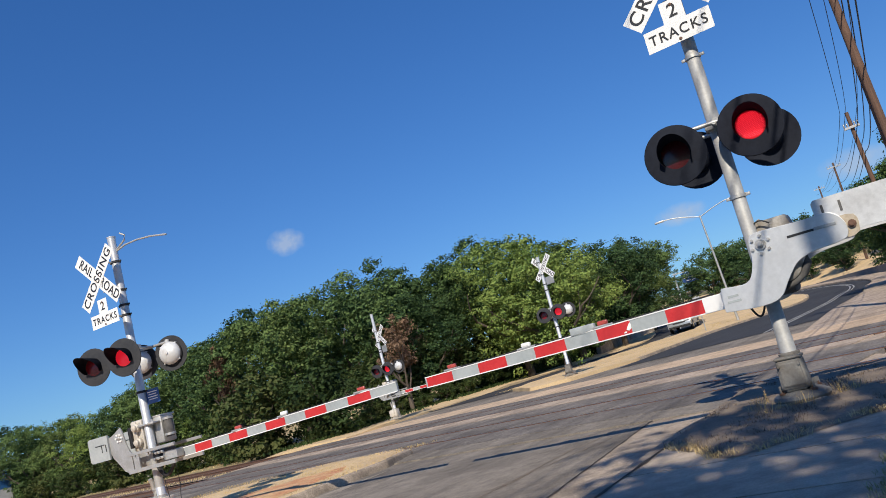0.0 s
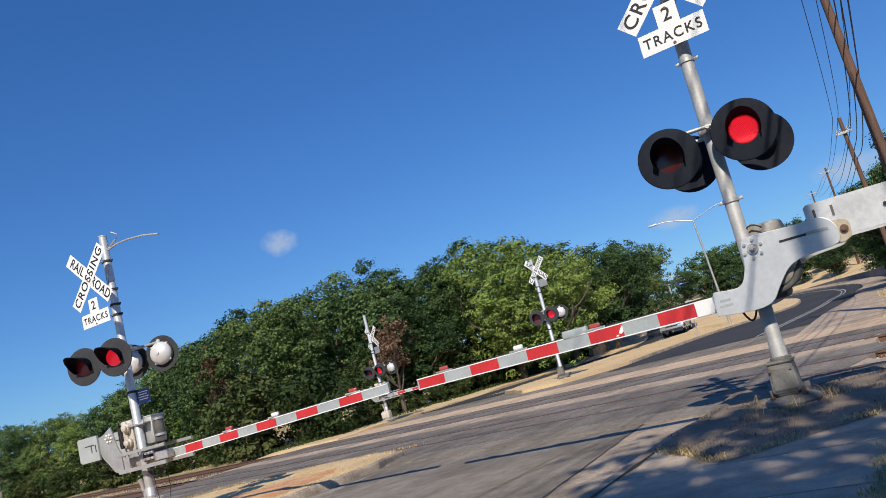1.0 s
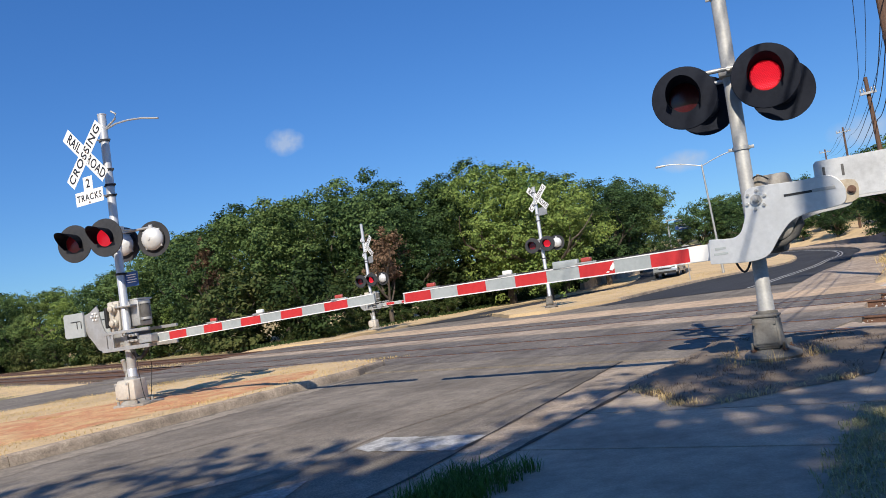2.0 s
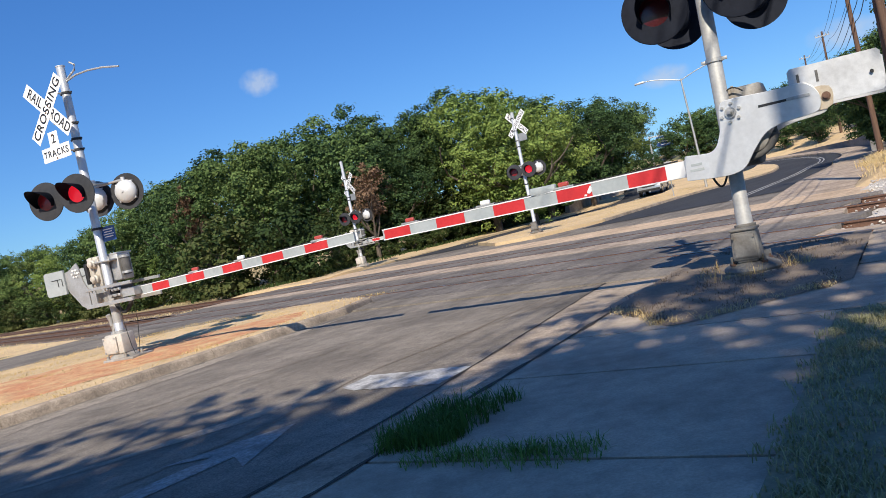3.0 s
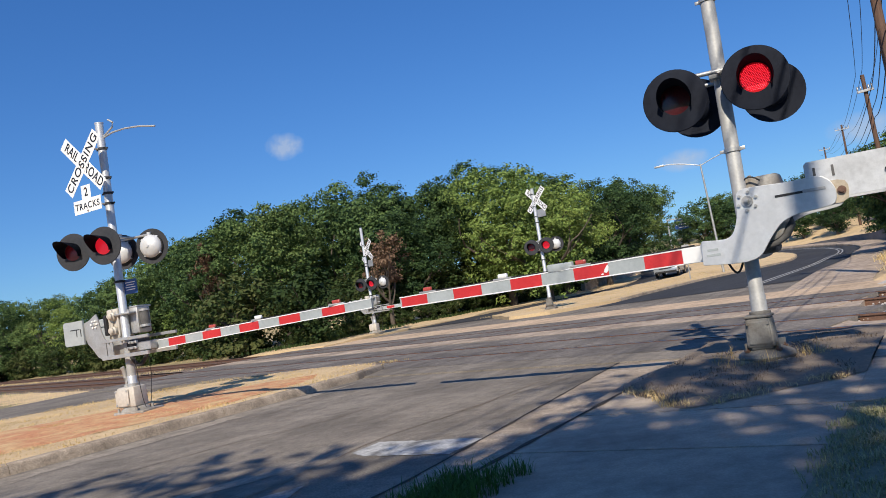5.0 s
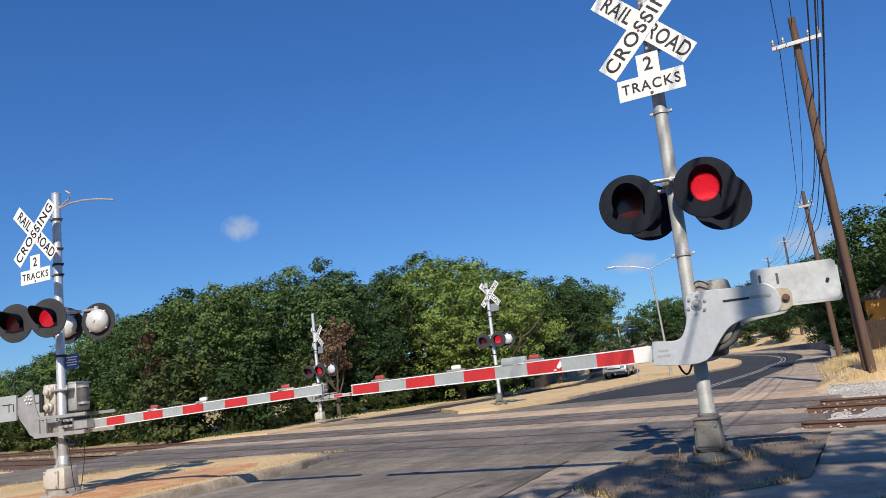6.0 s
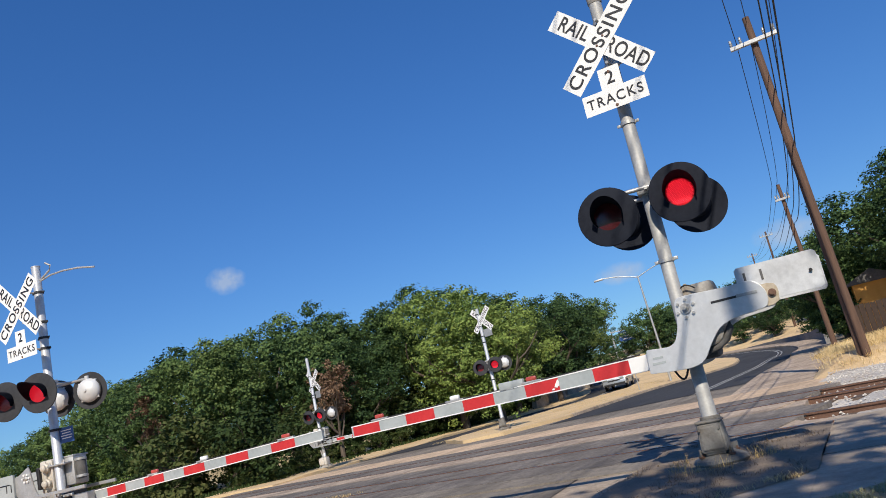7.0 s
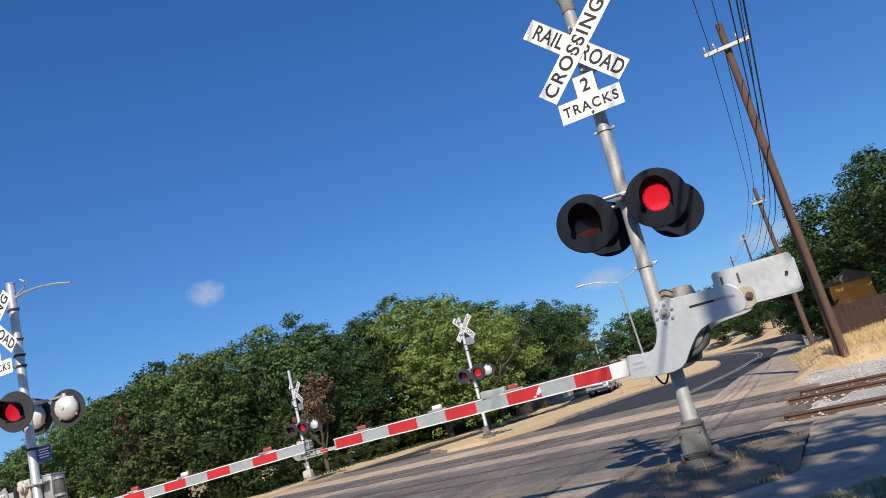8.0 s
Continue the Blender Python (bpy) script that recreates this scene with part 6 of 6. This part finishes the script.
        for cx in (-4.6, -16.6):
            bm = bmesh.new()
            box(bm, (cx, sd * 1.2, 0.6), (4.2, 0.16, 0.42), 0.05)
            for k in (-1.3, 0, 1.3):
                box(bm, (cx + k, sd * 1.25, 0.62), (0.42, 0.2, 0.5), 0.05)
            truck = part("bogie_frame", bm, UNDER, loco, "dark bogie frame")
            for k in (-1.4, 1.4):
                bm = bmesh.new()
                lathe(bm, [(0, -0.06), (0.5, -0.06), (0.5, 0.06), (0.2, 0.08), (0, 0.08)], pose(cx + k, sd * 0.76, 0.5, 90 * -sd, 0, 0), 24)
                part("wheel", bm, RAIL, truck, "steel wheel", smooth=True)
    bm = bmesh.new()
    box(bm, (-10.6, 0, 0.72), (6.0, 2.6, 0.62), 0.1)
    part("fuel_tank", bm, UNDER, loco)
    bm = bmesh.new()
    box(bm, (-10.3, 0, 1.02), (20.5, 2.9, 0.14), 0.02)
    part("underframe", bm, UNDER, loco)
    bm = bmesh.new()
    box(bm, (-0.35, 0, 0.62), (0.9, 2.5, 0.75), 0.08)
    box(bm, (0.3, 0, 0.75), (0.5, 0.3, 0.3), 0.04)
    part("pilot", bm, UNDER, loco, "dark pilot and coupler")


locomotive()


# ---- car ----
def parked_car():
    p = rd(65, -18.6)
    a = (65 - BEND) / RADIUS
    d = (RDU * math.cos(a) - RDV * math.sin(a))
    car = holder("car", pose(p.x, p.y, p.z + ROADZ + 0.012, 0, 0, math.degrees(math.atan2(-d.y, -d.x))), "silver sport utility car on the opposite carriageway", "car")
    prof = [(2.3, 0.35), (2.35, 0.62), (2.2, 0.92), (1.1, 1.08), (0.45, 1.6), (-0.3, 1.72), (-1.9, 1.68), (-2.25, 1.1), (-2.3, 0.4)]
    bm = bmesh.new()
    rows = []
    for y, k in ((-0.92, 0.93), (-0.8, 1.0), (0.8, 1.0), (0.92, 0.93)):
        rows.append([bm.verts.new((x * (0.99 if k < 1 else 1), y * (1 - 0.16 * max(0, z - 1.0) / 0.7), 0.35 + (z - 0.35) * k)) for x, z in prof])
    for a_, b_ in zip(rows, rows[1:]):
        for j in range(len(prof)):
            bm.faces.new((a_[j], a_[(j + 1) % len(prof)], b_[(j + 1) % len(prof)], b_[j]))
    bm.faces.new(rows[0])
    bm.faces.new(rows[-1][::-1])
    bmesh.ops.recalc_face_normals(bm, faces=bm.faces[:])
    body = part("body", bm, CARPAINT, car, smooth=True)
    bm = bmesh.new()
    box(bm, (0.81, 0, 1.35), (0.72, 1.4, 0.02), 0.005, pose(0, 0, 0, 0, 38.5, 0))
    part("windscreen", bm, GLASS, body)
    for sd in (-1, 1):
        bm = bmesh.new()
        box(bm, (-0.75, sd * 0.86, 1.34), (2.0, 0.05, 0.4), 0.02)
        part("side_window", bm, GLASS, body)
        bm = bmesh.new()
        box(bm, (2.26, sd * 0.66, 0.8), (0.14, 0.36, 0.16), 0.03)
        part("headlight", bm, CHROME, body)
        for x in (1.45, -1.45):
            bm = bmesh.new()
            lathe(bm, [(0.2, -0.1), (0.34, -0.1), (0.36, -0.06), (0.36, 0.06), (0.34, 0.1), (0.2, 0.1)], pose(x, sd * 0.84, 0.36, 90, 0, 0), 20)
            wheel = part("wheel", bm, RUBBER, car, "black tyre", smooth=True)
            bm = bmesh.new()
            lathe(bm, [(0, -0.08), (0.21, -0.09), (0.21, 0.09), (0, 0.08)], pose(x, sd * 0.84, 0.36, 90, 0, 0), 16)
            part("rim", bm, CHROME, wheel)
    bm = bmesh.new()
    box(bm, (2.31, 0, 0.66), (0.06, 1.0, 0.2), 0.02)
    box(bm, (2.28, 0, 0.42), (0.12, 1.7, 0.16), 0.03)
    part("grille", bm, RUBBER, body)


parked_car()


# ---- clouds: small, far off ----
def cloud(x, y, z, size, seed):
    rng = random.Random(seed)
    m = bpy.data.materials.new("thin cloud")
    m.use_nodes = True
    n, l = m.node_tree.nodes, m.node_tree.links
    co, no, gr, ad, rp, tp, df, mx = (n.new(k) for k in ("ShaderNodeTexCoord", "ShaderNodeTexNoise", "ShaderNodeTexGradient", "ShaderNodeMath", "ShaderNodeMapRange", "ShaderNodeBsdfTransparent", "ShaderNodeEmission", "ShaderNodeMixShader"))
    mp = n.new("ShaderNodeMapping")
    mp.inputs["Scale"].default_value = (1 / size[0], 1, 1 / size[1])
    l.new(co.outputs["Object"], mp.inputs["Vector"])
    gr.gradient_type = "SPHERICAL"
    l.new(mp.outputs[0], gr.inputs["Vector"])
    no.inputs["Scale"].default_value, no.inputs["Detail"].default_value = 2.6 / size[0], 6
    l.new(co.outputs["Object"], no.inputs["Vector"])
    ad.operation = "MULTIPLY"
    l.new(gr.outputs["Fac"], ad.inputs[0])
    l.new(no.outputs["Fac"], ad.inputs[1])
    rp.inputs[1].default_value, rp.inputs[2].default_value, rp.inputs[4].default_value = 0.08, 0.4, 0.62
    l.new(ad.outputs[0], rp.inputs[0])
    # The cloud's sunlit white is put in as a glow of this flat sheet.
    df.inputs["Color"].default_value, df.inputs["Strength"].default_value = (0.62, 0.72, 0.88, 1), 0.75
    l.new(rp.outputs[0], mx.inputs[0])
    l.new(tp.outputs[0], mx.inputs[1])
    l.new(df.outputs[0], mx.inputs[2])
    l.new(mx.outputs[0], n["Material Output"].inputs["Surface"])
    bm = bmesh.new()
    bm.faces.new([bm.verts.new((sx * size[0], 0, sz * size[1])) for sx, sz in ((-1, -1), (1, -1), (1, 1), (-1, 1))])
    ob = part("cloud", bm, m)
    ob.matrix_world = pose(x, y, z, 0, 0, -math.degrees(math.atan2(x, y)))
    ob.visible_shadow = False
    tagged(ob, "small soft white cloud low in the blue sky", "cloud", kind="structure")


cloud(-316, 1445, 334, (46, 34), 1)
cloud(409, 1422, 183, (60, 26), 2)
cloud(683, 1312, 176, (75, 34), 3)


# ---- small growth ----
def blades(name, spots, height, width, material, label, category, seed, lean=0.5):
    """Many thin bent blades in one mesh: (x, y, z, spread, count) tufts."""
    rng = random.Random(seed)
    verts, faces = [], []
    for x, y, z, sp, cnt in spots:
        for _ in range(cnt):
            r, a = sp * math.sqrt(rng.random()), rng.uniform(0, 6.283)
            p = Vector((x + r * math.cos(a), y + r * math.sin(a), z))
            b = rng.uniform(0, 6.283)
            h = height * rng.uniform(0.4, 1.2)
            d = Vector((math.cos(b), math.sin(b), 0)) * h * lean * rng.uniform(0.2, 1.3)
            s = Vector((-math.sin(b), math.cos(b), 0)) * width * 0.5
            i = len(verts)
            mid = p + d * 0.35 + Vector((0, 0, h * 0.62))
            tip = p + d + Vector((0, 0, h * rng.uniform(0.75, 1.0)))
            verts += [p - s, p + s, mid + s * 0.8, mid - s * 0.8, tip]
            faces += [(i, i + 1, i + 2, i + 3), (i + 3, i + 2, i + 4)]
    me = bpy.data.meshes.new(name)
    me.from_pydata([tuple(v) for v in verts], [], faces)
    me.materials.append(material)
    return tagged(new(name, me), label, category, kind="stuff")


rng = random.Random(12)


def scatter(s0, s1, w0, w1, count, spread_, per, z=0.0, keep=None):
    out = []
    for _ in range(count):
        s, w = rng.uniform(s0, s1), rng.uniform(w0, w1)
        if keep and not keep(s, w):
            continue
        p = rd(s, w, z)
        out.append((p.x, p.y, p.z, spread_, per))
    return out


def on_island(s, w):
    lo = -17.2 + max(0, s - 9.5) * 0.55
    return w > lo and s < 12.7


blades("grass_tuft", scatter(3.2, 4.0, -2.62, -2.2, 60, 0.09, 42, -0.01), 0.12, 0.005, GREEN, "tuft of green grass growing over the kerb", "grass", 1, 0.8)
blades("grass_tuft", scatter(2.98, 3.2, -2.3, -1.35, 26, 0.09, 34, 0.0), 0.06, 0.005, GREEN, "low grass creeping over the pavement edge", "grass", 2, 1.2)
blades("lawn_grass", scatter(1.2, 7.2, -0.62, 2.6, 2200, 0.1, 30, 0.01, lambda s, w: s < 5.4 + 0.62 * (w + 0.62)), 0.04, 0.006, LAWNBLADE, "mown shaded lawn grass", "grass", 3, 0.9)
blades("weeds", scatter(5.75, 9.9, -2.55, -0.7, 420, 0.07, 14, 0.0, lambda s, w: s > bed_front(w) and noise.noise((s * 1.6, w * 1.6, 9)) > -0.1), 0.06, 0.004, WEED, "withered grey-brown weeds round the signal base", "weeds", 4, 1.6)
blades("weeds", scatter(5.6, 7.2, -2.5, -0.7, 260, 0.06, 14, 0.0, lambda s, w: abs(s - bed_front(w) - 0.08) < 0.14), 0.05, 0.004, STRAW, "dry weeds in the pavement joint", "weeds", 5, 1.6)
base_tufts = [(2.69 + 0.42 * math.cos(a), 7.6 + 0.42 * math.sin(a), 0.0, 0.13, 26) for a in (2.2, 2.9, 3.6, 4.3, 5.6, 6.0, 0.2)]
blades("weeds", base_tufts, 0.15, 0.004, STRAW, "dry straw-coloured weeds against the signal base", "weeds", 15, 1.0)
blades("dry_grass", scatter(-2, 13, -17.2, -9.2, 3400, 0.16, 10, -0.01, lambda s, w: on_island(s, w) and (noise.noise((s * 0.8, w * 0.8, 0)) > -0.05 or not (0.5 < s < 10.8 and -13.6 < w < -12.4 + 0.33 * min(s, 8.0)))), 0.045, 0.007, STRAW, "short dry grass on the traffic island", "grass", 6, 1.0)
blades("dry_grass", scatter(28, 62, -17.1, -11.3, 800, 0.3, 8, 0.0), 0.035, 0.012, STRAW, "short straw-coloured grass on the median", "grass", 7, 1.0)
blades("dry_grass", [(x, y, z + verge_lift(x, y), sp, c) for x, y, z, sp, c in scatter(18.5, 30, -1.35, 8, 2600, 0.22, 12, 0.02, lambda s, w: 0.971 * s + 0.241 * w > 20.3)], 0.2, 0.009, STRAW, "soft dry grass on the bank by the tracks", "grass", 18, 1.2)
blades("dry_grass", scatter(30, 60, -1.4, 8, 1600, 0.3, 9, 0.1), 0.24, 0.014, STRAW, "tall dry grass on the verge", "grass", 8, 1.0)
track_tufts = []
for _ in range(1500):
    q = tr(rng.uniform(-75, -16), rng.choice((rng.uniform(17.9, 20.5), rng.uniform(6.5, 9.4), rng.uniform(13.2, 13.9))), -0.16)
    if RDV.dot(q.xy) < -24.6:
        track_tufts.append((q.x, q.y, q.z, 0.3, 8))
blades("dry_grass", track_tufts, 0.09, 0.01, STRAW, "dry grass along the railway", "grass", 9, 0.8)
bm = bmesh.new()
ribbon(bm, tr, -95, -18, 2.0, 9.4, -0.19, 1.0, 8)
for v in bm.verts:
    v.co.z += 0.03 * noise.noise((v.co.x * 0.7, v.co.y * 0.7, 7))
tagged(part("shoulder", bm, DRYSOIL), "dry earth shoulder between the road and the railway", "shoulder", kind="structure")
green_tufts = []
for _ in range(700):
    q = tr(rng.uniform(-75, -38), rng.uniform(3.0, 9.0), -0.17)
    green_tufts.append((q.x, q.y, q.z, 0.35, 8))
blades("grass_patch", green_tufts, 0.16, 0.02, GREEN, "rough green grass beside the railway", "grass", 21, 0.9)
blades("brush", scatter(25, 80, -27.5, -25.0, 500, 0.5, 12, -0.05), 0.2, 0.05, BUSH, "rough green brush under the trees", "brush", 10, 0.7)


# loose stones on the ballast beside the road
rng = random.Random(31)
verts, faces = [], []
for _ in range(8200):
    q = tr(rng.uniform(-6.5, 12), rng.choice((rng.uniform(17.3, 20.3), rng.uniform(17.3, 20.3), rng.uniform(8.6, 17.3))), -0.185)
    q.z += max(0.0, 0.035 + 0.05 * (TRN.dot(q.xy) - 17.75)) if TRN.dot(q.xy) > 17.75 else 0.0
    if RDV.dot(q.xy) < -1.15:
        continue
    i, r = len(verts), rng.uniform(0.012, 0.034)
    for o in ((1, 0, 0), (0, 1, 0), (-1, 0, 0), (0, -1, 0), (0, 0, 0.8), (0, 0, -0.6)):
        verts.append(tuple(q + Vector([c * r * rng.uniform(0.7, 1.3) for c in o]) + Vector((0, 0, r * 0.3))))
    for a in range(4):
        b = (a + 1) % 4
        faces += [(i + a, i + b, i + 4), (i + b, i + a, i + 5)]
me = bpy.data.meshes.new("ballast_stones")
me.from_pydata(verts, [], faces)
me.materials.append(BALLAST)
tagged(new("ballast_stones", me), "loose pale ballast stones beside the tracks", "stones", kind="stuff")
